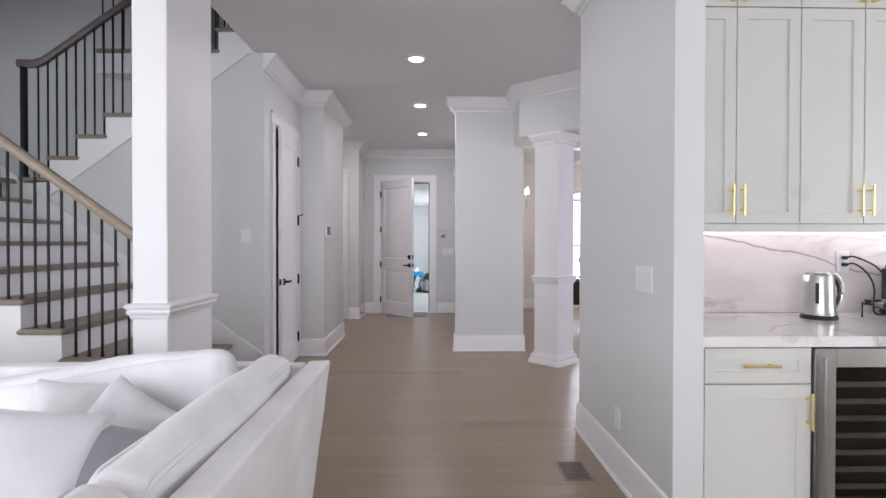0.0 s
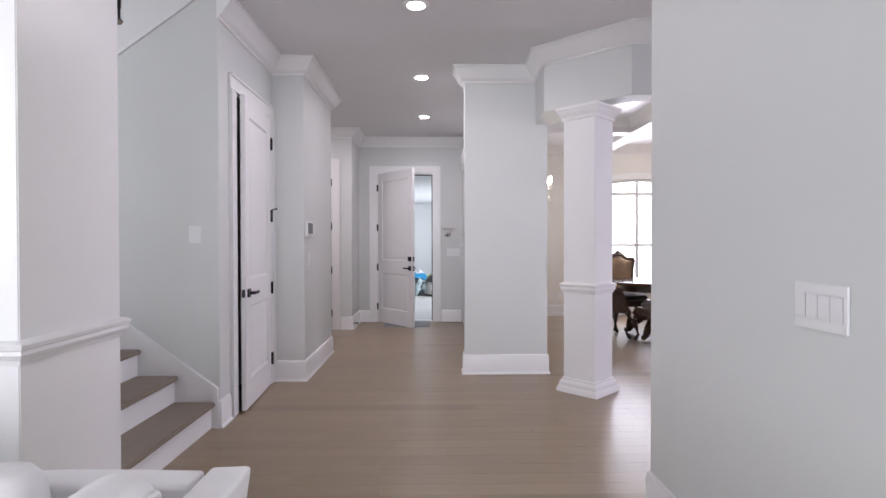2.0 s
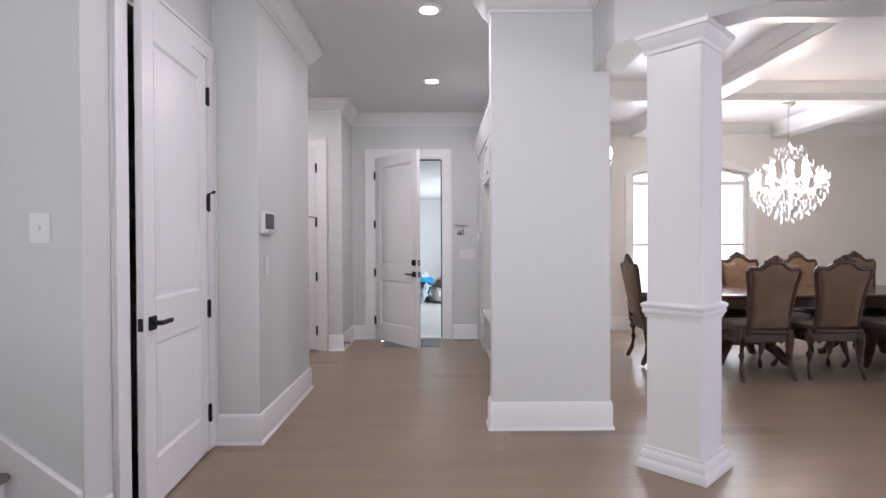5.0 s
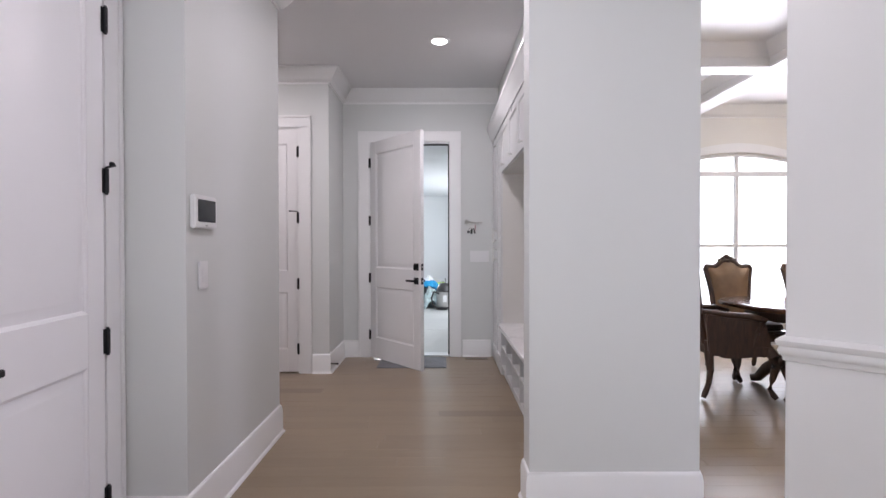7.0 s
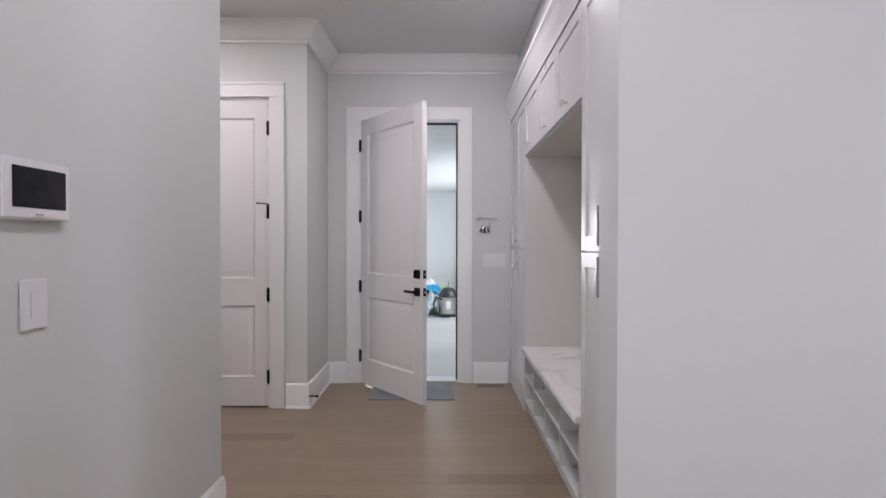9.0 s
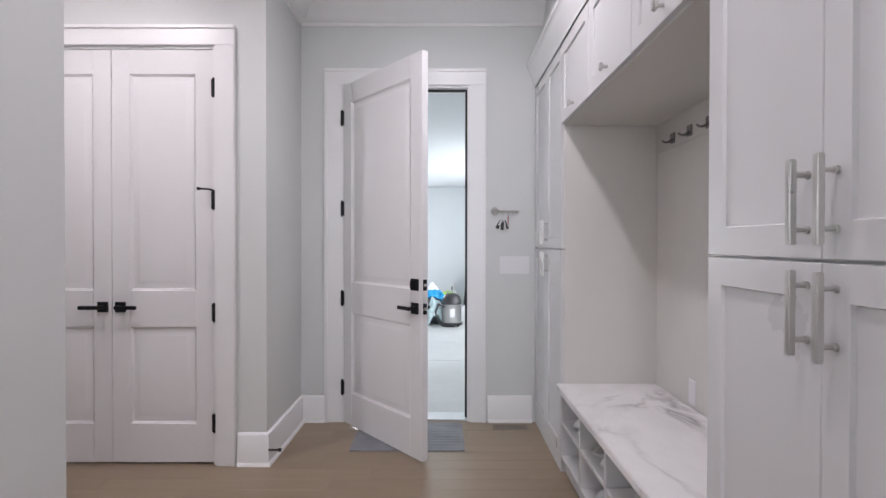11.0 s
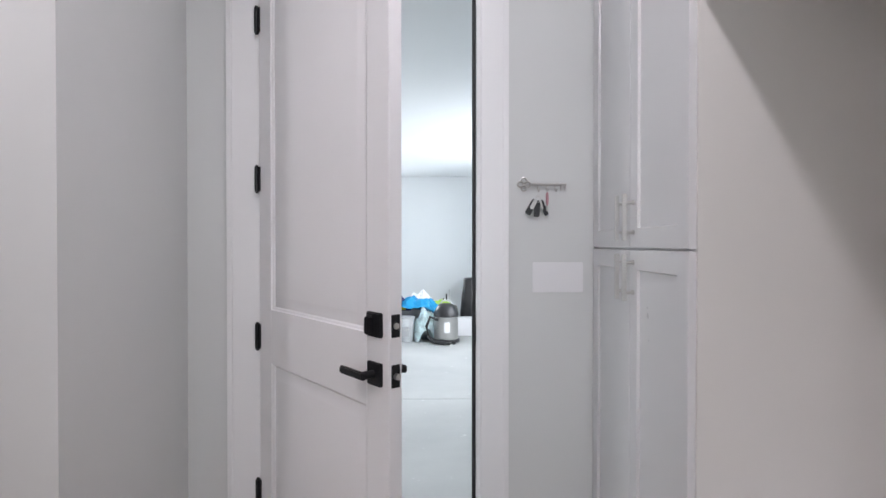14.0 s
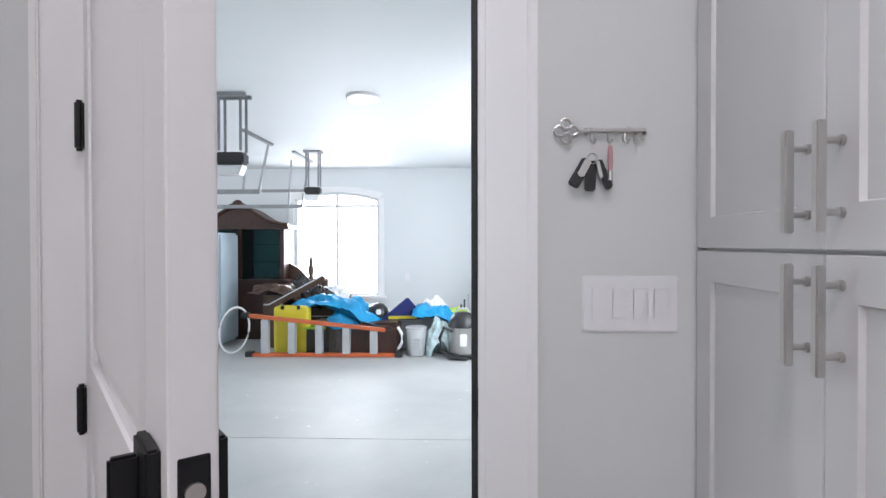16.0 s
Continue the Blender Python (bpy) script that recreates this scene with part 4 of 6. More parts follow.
def plate(name, label, m, w, h, gangs, toggles, screws=True):
    """A wall plate in the plane y = 0 facing -y, centred."""
    ob = thing(name, label, "switch" if toggles != "socket" else "outlet", m)
    b = B()
    box(b, -w / 2, w / 2, -0.007, 0, -h / 2, h / 2, 0.003)
    part("plate", b, PLAST, ob)
    for g in range(gangs):
        x = (g - (gangs - 1) / 2) * 0.046
        if toggles == "rocker":
            b = B()
            box(b, x - 0.0165, x + 0.0165, -0.0084, -0.006, -0.034, 0.034, 0.0012)
            part("rocker", b, PLAST, ob)
        elif toggles == "toggle":
            b = B()
            box(b, x - 0.005, x + 0.005, -0.018, -0.006, -0.012, 0.012, 0.002)
            part("toggle", b, PLAST, ob)
        else:
            for z in (-0.02, 0.02):
                b = B()
                box(b, x - 0.016, x + 0.016, -0.009, -0.006, z - 0.014, z + 0.014, 0.002)
                s = part("socket", b, PLAST, ob)
                b = B()
                for dx in (-0.006, 0.006):
                    box(b, x + dx - 0.001, x + dx + 0.001, -0.0095, -0.0085, z - 0.005, z + 0.005)
                part("slot", b, PLAST, s)
    return ob


plate("light_switch", "white four-gang rocker switch plate beside the garage door", pose(0.538, 9.449, 1.135), 0.212, 0.126, 4, "rocker")
plate("light_switch", "white two-gang toggle switch plate on the stair wall", pose(-1.444, 4.469, 1.35), 0.085, 0.12, 1, "toggle")
plate("light_switch", "white single rocker switch plate on the hall wall", pose(-0.989, 5.873, 1.138, 0, 0, 90), 0.09, 0.128, 1, "rocker")
plate("light_switch", "wide white rocker switch plate on the grey wall", pose(1.259, 2.125, 1.115, 0, 0, -90), 0.20, 0.125, 4, "rocker")
plate("power_outlet", "white double power outlet low on the wall", pose(1.259, 2.478, 0.33, 0, 0, -90), 0.075, 0.118, 1, "socket")
plate("power_outlet", "white power outlet in the bench nook", pose(1.224, 8.155, 0.575, 0, 0, -90), 0.072, 0.118, 1, "socket")

al = thing("alarm_panel", "white wall keypad with a dark screen", "control panel", pose(-0.989, 5.865, 1.425, 0, 0, 90))
b = B()
box(b, -0.115, 0.115, -0.024, 0, -0.075, 0.075, 0.006)
part("case", b, PLAST, al)
b = B()
box(b, -0.085, 0.095, -0.026, -0.0235, -0.045, 0.055, 0.002)
part("screen", b, SCREEN, al, "dark glossy screen")
b = B()
box(b, -0.01, 0.012, -0.0265, -0.0235, -0.064, -0.058)
part("mark", b, GREYP, al)

# key-shaped rack with keys
kr = thing("key_rack", "silver key-shaped rack with hooks on the wall", "key rack", pose(0.395, 9.449, 1.521))
b = B()
for dx, dz in ((-0.015, 0), (0.015, 0), (0, 0.016), (0, -0.016)):
    tube(b, [(dx + 0.011 * math.cos(a * math.pi / 8), -0.012, dz + 0.011 * math.sin(a * math.pi / 8)) for a in range(16)], 0.004, 8, True)
part("bow", b, NICKEL, kr)
b = B()
cyl(b, 0.0055, 0.03, 0.175, seg=12, m=pose(0, -0.012, 0, 0, 90, 0))
for x in (0.04, 0.052, 0.135):
    cyl(b, 0.008, x, x + 0.006, seg=12, m=pose(0, -0.012, 0, 0, 90, 0))
part("shank", b, NICKEL, kr)
b = B()
box(b, 0.15, 0.158, -0.016, -0.008, -0.026, 0, 0.001)
box(b, 0.165, 0.174, -0.016, -0.008, -0.02, 0, 0.001)
box(b, 0.15, 0.174, -0.016, -0.008, -0.012, 0.002, 0.001)
part("bit", b, NICKEL, kr)
for x in (0.056, 0.092, 0.128):
    b = B()
    tube(b, [(x, -0.012, -0.002), (x, -0.014, -0.022), (x + 0.003, -0.024, -0.03), (x + 0.006, -0.03, -0.02)], 0.0025, 8)
    part("hook", b, NICKEL, kr)
ks = thing("car_keys", "black and silver car key fobs on a ring", "keys", pose(0.395 + 0.056, 9.425, 1.464))
for dx, dy, wd, tn, mt in ((-0.006, 0, 0.013, 30, BLACKP), (-0.006, -0.008, 0.008, 27, NICKEL), (0.0, 0.006, 0.012, 4, BLACKP), (0.006, -0.004, 0.004, -14, NICKEL), (0.008, 0.003, 0.009, -22, BLACKP)):
    b = B()
    box(b, -wd, wd, -0.004, 0.004, -0.078 if mt is BLACKP else -0.052, -0.01, 0.003)
    part("fob", b, mt, ks, "", pose(dx, dy, 0, 0, tn, 0))
b = B()
tube(b, [(0.01 * math.cos(a * 0.524), 0, -0.006 + 0.012 * math.sin(a * 0.524)) for a in range(12)], 0.0015, 6, True)
part("ring", b, NICKEL, ks)
kf = thing("key_fob", "pink leather key strap on a hook", "keys", pose(0.395 + 0.094, 9.425, 1.495))
b = B()
pillow_mesh(b, 0.012, 0.008, 0.06, 0.6, 12, pose(0, 0, -0.036))
part("strap", b, PINK, kf)
b = B()
cyl(b, 0.005, -0.085, -0.064, seg=10)
part("end_cap", b, NICKEL, kf)

# mat and registers
mt = thing("door_mat", "flat blue-grey door mat in front of the garage door", "mat", pose(-0.2, 9.14, 0))
b = B()
box(b, -0.36, 0.36, -0.25, 0.27, 0.0005, 0.007, 0.003)
part("surface", b, MAT, mt)
for k in range(9):
    b = B()
    box(b, -0.33, 0.33, -0.21 + k * 0.05, -0.185 + k * 0.05, 0.0065, 0.0085, 0.001)
    part("rib", b, MAT, mt)


def register(label, x0, x1, y0, y1, n, along_x, frame_mat):
    ob = thing("floor_register", label, "vent", pose((x0 + x1) / 2, (y0 + y1) / 2, 0))
    w, d = (x1 - x0) / 2, (y1 - y0) / 2
    b = B()
    molding(b, [(-w, -d), (w, -d), (w, d), (-w, d)], [(0, 0), (0, 0.003), (0.012, 0.004), (0.012, 0.0)], True)
    part("frame", b, frame_mat, ob)
    # Thin black sheet stands in for the shade down the duct.
    b = B()
    box(b, -w + 0.01, w - 0.01, -d + 0.01, d - 0.01, 0.0005, 0.0012)
    part("well", b, BLACKP, ob, "black sheet for the shade in the duct below the slats")
    for k in range(n):
        b = B()
        if along_x:
            y = -d + 0.015 + (2 * d - 0.03) * (k + 0.5) / n
            box(b, -w + 0.01, w - 0.01, y - 0.0035, y + 0.0035, 0.001, 0.0035)
        else:
            x = -w + 0.015 + (2 * w - 0.03) * (k + 0.5) / n
            box(b, x - 0.004, x + 0.004, -d + 0.01, d - 0.01, 0.001, 0.0035)
        part("slat", b, frame_mat, ob)


register("dark brown floor register by the wall", 0.965, 1.125, 2.45, 2.70, 9, True, TREAD)
register("dark floor register beside the cabinets", 0.37, 0.62, 9.285, 9.385, 14, False, TREAD)
ds = thing("door_stop", "black spring door stop on the baseboard", "door stop", pose(-0.98, 8.66, 0.10))
b = B()
cyl(b, 0.006, 0, 0.06, seg=10, m=pose(0, 0, 0, 0, 90, 0))
cyl(b, 0.011, 0.058, 0.072, seg=12, m=pose(0, 0, 0, 0, 90, 0))
part("rod", b, IRON, ds)

# ---- bar with cabinets ----
KB, KF, KU = 2.67, 1.86, 2.315
wl = thing("base_cabinet", "cream shaker base cabinet with a brass drawer pull", "cabinet", pose(1.392, KF, 0))
b = B()
box(b, 0, 0.496, 0.02, KB - KF, 0.09, 0.838)
part("body", b, SAGE, wl)
b = B()
box(b, 0, 0.496, 0.07, 0.09, 0, 0.09)
part("plinth", b, SAGE, wl)
dr = shaker("drawer_front", 0.466, 0.152, SAGE, wl, pose(0.024, 0, 0.682), rail=0.05)
h = bar_pull(dr, pose(0.155, 0, 0.078) @ pose(0, 0, 0, 0, 90, 0), 0.16, BRASS, "brushed brass bar pull", False)
cd = shaker("cabinet_door", 0.466, 0.575, SAGE, wl, pose(0.024, 0, 0.1), rail=0.06)
bar_pull(cd, pose(0.45, 0, 0.385), 0.16, BRASS, "brushed brass bar pull", False)
b = B()
box(b, 0, 0.02, 0.0, 0.02, 0.09, 0.838)
part("filler_strip", b, SAGE, wl)

fr = thing("wine_fridge", "stainless steel wine cooler with a dark glass door", "wine cooler", pose(1.893, KF, 0))
b = B()
box(b, 0, 0.6, 0.05, KB - KF, 0.02, 0.835, 0.003)
part("body", b, BLACKP, fr)
dg = B()
for x0, x1, z0, z1 in ((0.005, 0.10, 0.11, 0.83), (0.50, 0.595, 0.11, 0.83), (0.10, 0.50, 0.75, 0.83), (0.10, 0.50, 0.11, 0.17)):
    box(dg, x0, x1, 0.0, 0.045, z0, z1, 0.003)
door = part("door_frame", dg, STEEL, fr, "brushed stainless door frame")
b = B()
box(b, 0.10, 0.50, 0.012, 0.018, 0.17, 0.75)
part("glass", b, clear("dark_glass", (0.5, 0.48, 0.47), 0.02, 1.22), door, "dark tinted glass")
b = B()
box(b, 0.018, 0.05, -0.045, -0.02, 0.14, 0.80, 0.006)
box(b, 0.026, 0.042, -0.022, 0.0, 0.18, 0.21, 0.002)
box(b, 0.026, 0.042, -0.022, 0.0, 0.74, 0.77, 0.002)
part("handle", b, STEEL, door, "vertical steel handle")
for k in range(7):
    b = B()
    box(b, 0.115, 0.485, 0.03, 0.048, 0.205 + 0.075 * k, 0.227 + 0.075 * k, 0.003)
    part("shelf_front", b, STEEL, fr, "brushed shelf edge")
b = B()
box(b, 0.24, 0.36, 0.008, 0.0125, 0.118, 0.15, 0.001)
part("badge", b, GREYP, door, "plain grey badge")
b = B()
box(b, 0.005, 0.595, 0.02, 0.05, 0.02, 0.105, 0.002)
part("kick_plate", b, STEEL, fr)
b = thing("base_cabinet", "cream shaker base cabinet beside the wine cooler", "cabinet", pose(2.497, KF, 0))
q = B()
box(q, 0, 0.9, 0.02, KB - KF, 0.0, 0.838)
part("body", q, SAGE, b)
shaker("cabinet_door", 0.44, 0.73, SAGE, b, pose(0.004, 0, 0.1))
shaker("cabinet_door", 0.44, 0.73, SAGE, b, pose(0.448, 0, 0.1))

wt = thing("worktop", "white quartz worktop with grey veins", "worktop", pose(1.3895, KF, 0.84))
b = B()
box(b, 0, 2.0, -0.012, KB - KF - 0.02, 0, 0.046, 0.003)
part("slab", b, MARB, wt)
bs = thing("backsplash", "veined quartz backsplash slab", "backsplash", pose(1.3895, KB - 0.019, 0.887), kind="structure")
b = B()
box(b, 0, 2.0, 0, 0.018, 0, 0.475)
part("slab", b, SPLASH, bs)
KD = 0.336
for k in range(3):
    x = 1.808 - KD + k * 2 * KD
    w = 2 * KD - 0.001
    u = thing("wall_cabinet", "cream shaker wall cabinet with brass pulls", "cabinet", pose(x, KU, 1.345), "wall cabinets over the bar")
    b = B()
    box(b, 0 if k else -0.09, w, 0.02, KB - KU, 0.018, 1.64)
    box(b, 0 if k else -0.09, w, 0.004, 0.022, 0, 0.04, 0.002)
    part("body", b, SAGE, u)
    for s in range(2):
        d = shaker("cabinet_door", KD - 0.004, 1.11, SAGE, u, pose(0.002 + s * KD, 0, 0.045), rail=0.058)
        bar_pull(d, pose(KD - 0.03 if s == 0 else 0.026, 0, 0.04), 0.16, BRASS, "brushed brass bar pull", False)
        d = shaker("upper_door", KD - 0.004, 0.465, SAGE, u, pose(0.002 + s * KD, 0, 1.161), rail=0.058)
        b = B()
        cyl(b, 0.005, 0, 0.02, seg=10, m=pose(KD - 0.035 if s == 0 else 0.031, 0, 0.03, 90, 0, 0))
        lathe(b, [(0.004, 0), (0.013, 0.006), (0.014, 0.014), (0.008, 0.02)], 16, pose(KD - 0.035 if s == 0 else 0.031, -0.016, 0.03, 90, 0, 0))
        part("knob", b, BRASS, d, "round brass knob")
    b = B()
    box(b, 0.0 if k else -0.08, w, 0.265, 0.30, -0.005, 0.0175, 0.002)
    part("light_strip", b, LED, u, "glowing under-cabinet light strip")

kt = thing("electric_kettle", "brushed steel electric kettle on its base", "kettle", pose(2.31, 2.40, 0.886) @ Matrix.Diagonal((0.93, 0.93, 1.0, 1)))
b = B()
lathe(b, [(0.092, 0), (0.094, 0.004), (0.094, 0.014), (0.086, 0.02)], 36)
part("power_base", b, BLACKP, kt, "black power base")
b = B()
lathe(b, [(0.084, 0.02), (0.09, 0.024), (0.09, 0.03), (0.084, 0.034), (0.081, 0.06), (0.077, 0.15), (0.074, 0.225), (0.07, 0.236), (0.062, 0.24)], 40)
body = part("body", b, STEEL, kt, "brushed steel jug")
b = B()
lathe(b, [(0.064, 0.239), (0.062, 0.247), (0.04, 0.253), (0.006, 0.255)], 32)
part("lid", b, STEEL, body, "brushed steel lid")
b = B()
prism(b, [(-0.05, -0.034), (-0.092, -0.006), (-0.092, 0.006), (-0.05, 0.034)], "z", 0.195, 0.238)
bmesh.ops.bevel(b, geom=b.edges[:], offset=0.005, segments=2, affect="EDGES", clamp_overlap=True)
part("spout", b, STEEL, body)
b = B()
tube(b, smooth([(0.055, 0, 0.238), (0.088, 0, 0.238), (0.122, 0, 0.205), (0.135, 0, 0.15), (0.128, 0, 0.09), (0.10, 0, 0.05), (0.08, 0, 0.045)]), 0.0125, 12)
grip = part("handle", b, STEEL, body, "curved steel handle")
b = B()
tube(b, smooth([(0.082, 0, 0.222), (0.105, 0, 0.195), (0.117, 0, 0.15), (0.112, 0, 0.10), (0.088, 0, 0.066)]), 0.010, 10)
part("inner_grip", b, BLACKP, grip, "black inner grip")
b = B()
box(b, 0.060, 0.082, -0.024, 0.024, 0.06, 0.21, 0.008)
part("grip_plate", b, BLACKP, body, "black plate behind the handle")
b = B()
box(b, -0.060, -0.046, -0.070, -0.050, 0.085, 0.195, 0.004)
gauge = part("gauge", b, BLACKP, body, "dark water gauge")
for z in (0.105, 0.13, 0.155, 0.18):
    b = B()
    box(b, -0.056, -0.050, -0.0712, -0.0698, z - 0.001, z + 0.001)
    part("level_mark", b, PLAST, gauge)

plate("power_outlet", "white power outlet in the backsplash", pose(2.63, KB - 0.0195, 1.185), 0.078, 0.122, 1, "socket")
for k, (x, z) in enumerate(((2.63, 1.205), (2.63, 1.165))):
    c = thing("appliance_cord", "black appliance cord plugged into the outlet", "cord")
    b = B()
    box(b, x - 0.012, x + 0.012, KB - 0.055, KB - 0.028, z - 0.01, z + 0.01, 0.004)
    part("plug", b, BLACKP, c)
    b = B()
    tube(b, smooth([(x, KB - 0.05, z), (x + 0.025, KB - 0.085, z + 0.006), (x + 0.07 + 0.05 * (1 - k), KB - 0.12, z - 0.05), (x + 0.10 + 0.06 * (1 - k), KB - 0.13, z - 0.13), (x + 0.095 + 0.05 * (1 - k), KB - 0.14, 0.90), (x + 0.16 + 0.06 * k, KB - 0.13, 0.892)]), 0.005, 8)
    part("cable", b, BLACKP, c)
pr = thing("capsule_rack", "black wire rack with coffee capsules on the worktop", "rack", pose(2.70, 2.36, 0.886))
for x in (-0.12, 0.12):
    b = B()
    tube(b, [(x, -0.08, 0.0), (x, -0.08, 0.06), (x, 0.08, 0.08), (x, 0.08, 0.0)], 0.004, 8)
    part("wire_side", b, IRON, pr)
for r in range(3):
    b = B()
    tube(b, [(-0.12, -0.07 + 0.07 * r, 0.055 + 0.008 * r), (0.12, -0.07 + 0.07 * r, 0.055 + 0.008 * r)], 0.003, 8)
    part("rail", b, IRON, pr)
    for k in range(5):
        b = B()
        lathe(b, [(0.012, 0), (0.018, 0.02), (0.021, 0.022), (0.02, 0.026), (0.004, 0.028)], 14, pose(-0.095 + 0.047 * k, -0.07 + 0.07 * r, 0.055 + 0.008 * r))
        part("capsule", b, (BLACKP, STEEL, RUSTW)[(r + k) % 3], pr)
cm = thing("coffee_machine", "black and steel coffee machine on the worktop", "coffee machine", pose(2.86, 2.46, 0.886))
b = B()
box(b, -0.06, 0.09, -0.12, 0.14, 0, 0.03, 0.008)
part("drip_tray", b, BLACKP, cm)
b = B()
box(b, -0.055, 0.085, 0.0, 0.14, 0.03, 0.28, 0.02)
part("body", b, BLACKP, cm)
b = B()
lathe(b, [(0.055, 0.0), (0.062, 0.01), (0.06, 0.07), (0.04, 0.09), (0.01, 0.095)], 24, pose(0.015, -0.03, 0.24))
part("brew_head", b, PLAST, cm, "white domed brew head")

# ---- sectional sofa ----
sofa = thing("sofa", "white linen sectional sofa with loose back cushions", "sofa")


part("back_panel", soft_box(B(), 0.095, 3.19, 0.69, 0.012, pose(-0.305, 0.395, 0.415), 0.004, 0.006, 1.0, 0.125), SOFAF, sofa)
part("back_panel", soft_box(B(), 0.09, 2.68, 0.685, 0.012, pose(-1.66, 1.915, 0.412, 0, 0, 90), 0.004, 0.006, 2.0, 0.08), SOFAF, sofa)
part("seat_base", soft_box(B(), 2.6, 0.86, 0.24, 0.03, pose(-1.70, 1.38, 0.2), 0.003, 0.004, 3.0), SOFAF, sofa)
part("seat_base", soft_box(B(), 0.95, 2.14, 0.24, 0.03, pose(-0.88, -0.13, 0.2), 0.003, 0.004, 4.0), SOFAF, sofa)
for x, y in ((-0.5, -1.1), (-0.42, 1.86), (-2.9, 1.86), (-2.9, 1.05), (-1.25, -1.1)):
    b = B()
    cyl(b, 0.02, 0, 0.085, x, y, 12, 0.028)
    part("leg", b, CHAIRW, sofa)
for cx, cy, sx, sy, sd in ((-0.92, 1.37, 0.9, 0.82, 1), (-1.85, 1.37, 0.92, 0.82, 2), (-2.65, 1.37, 0.64, 0.82, 6), (-0.92, 0.45, 0.9, 0.98, 3), (-0.92, -0.6, 0.9, 1.08, 4)):
    part("seat_cushion", soft_box(B(), sx, sy, 0.16, 0.045, pose(cx, cy, 0.39), 0.02, 0.012, sd), SOFAF, sofa)


def back_cushion(cx, cy, cz, length, height, thick, rz, lean, sd, sag=0):
    m = pose(cx, cy, cz, 0, 0, rz) @ pose(0, 0, 0, 0, sag, 0) @ pose(0, 0, 0, 90 + lean, 0, 0)
    r = 0.045
    c = part("back_cushion", soft_box(B(), length, height, thick, r, m, 0.038, 0.016, sd), SOFAF, sofa)
    for s in (-1, 1):
        hl, hh, k = length / 2 - r * 0.29, height / 2 - r * 0.29, 0.05
        pts = []
        for qx, qy, a0 in ((hl - k, hh - k, 0), (-hl + k, hh - k, 90), (-hl + k, -hh + k, 180), (hl - k, -hh + k, 270)):
            for st in range(5):
                a = radians(a0 + 22.5 * st)
                pts.append(m @ Vector((qx + k * math.cos(a), qy + k * math.sin(a), s * (thick / 2 - r * 0.29))))
        fine = []
        for p0, p1 in zip(pts, pts[1:] + pts[:1]):
            n_ = 8 if (p1 - p0).length > 0.1 else 1
            fine += [p0.lerp(p1, q / n_) for q in range(n_)]
        p = B()
        tube(p, [q + Vector([0.004 * noise.noise(q * 6 + Vector((o, sd, 0))) for o in (0, 9, 18)]) for q in fine], 0.0078, 6, True)
        part("piping", p, SOFAF, c)


back_cushion(-0.437, 1.245, 0.592, 1.17, 0.46, 0.135, -90, -12, 11)
back_cushion(-0.437, 0.09, 0.592, 1.14, 0.46, 0.135, -90, -12, 12)
back_cushion(-1.09, 1.745, 0.545, 1.08, 0.46, 0.15, 180, 12, 13, 9)
back_cushion(-2.17, 1.745, 0.545, 1.05, 0.44, 0.15, 180, 12, 14, -2)


def throw_pillow(label, mat_, x, y, z, s, rz, lean, sd, spin=0):
    o = thing("throw_pillow", label, "pillow", pose(x, y, z, 0, 0, rz) @ pose(0, 0, 0, lean, 0, 0) @ pose(0, 0, 0, 0, 0, spin), "throw pillows on the sofa")
    b = B()
    seg = 26
    grid = {}
    for side in (1, -1):
        for i in range(seg + 1):
            for k in range(seg + 1):
                u, v = 2 * i / seg - 1, 2 * k / seg - 1
                rim = max(abs(u), abs(v)) >= 0.999
                if rim and side < 0:
                    continue
                puff = ((1 - u * u) * (1 - v * v)) ** 0.42
                pinch = 1 - 0.085 * (1 - v * v) * abs(u)
                pinch2 = 1 - 0.085 * (1 - u * u) * abs(v)
                w = noise.noise(Vector((u * 2 + sd, v * 2, side))) * 0.012
                grid[(side, i, k)] = b.verts.new((s / 2 * u * pinch, s / 2 * v * pinch2, side * (0.105 * puff + (0 if rim else w))))
    for side in (1, -1):
        for i in range(seg):
            for k in range(seg):
                qd = [grid.get((side, *c)) or grid[(1, *c)] for c in ((i, k), (i + 1, k), (i + 1, k + 1), (i, k + 1))]
                b.faces.new(qd if side > 0 else qd[::-1])
    part("cover", b, mat_, o)


throw_pillow("white square throw pillow leaning on the sofa back", PILLW, -0.83, 1.45, 0.595, 0.36, 4, 58, 1, -30)
throw_pillow("smooth grey throw pillow in the sofa corner", PILLG, -0.735, 1.20, 0.57, 0.35, 12, 56, 2, -14)
throw_pillow("fluffy white throw pillow on the sofa seat", PILLW, -0.97, 1.05, 0.60, 0.50, 26, 62, 3, -14)
throw_pillow("pale linen throw pillow leaning on the sofa back", SOFAF, -1.08, 1.56, 0.63, 0.30, 4, 72, 4, -4)

# ---- dining room ----
dw = thing("window_1", "tall white arched dining window with bright daylight", "window", pose(2.98, 10.1, 0.45), kind="structure")
W1, H1, T1 = 1.71, 2.01, 1.70


def arch(w, z0, zc, n=14):
    """Points of a flat arch from right to left."""
    return [(w * (1 - k / n), z0 + (zc - z0) * (1 - (2 * k / n - 1) ** 2)) for k in range(n + 1)]


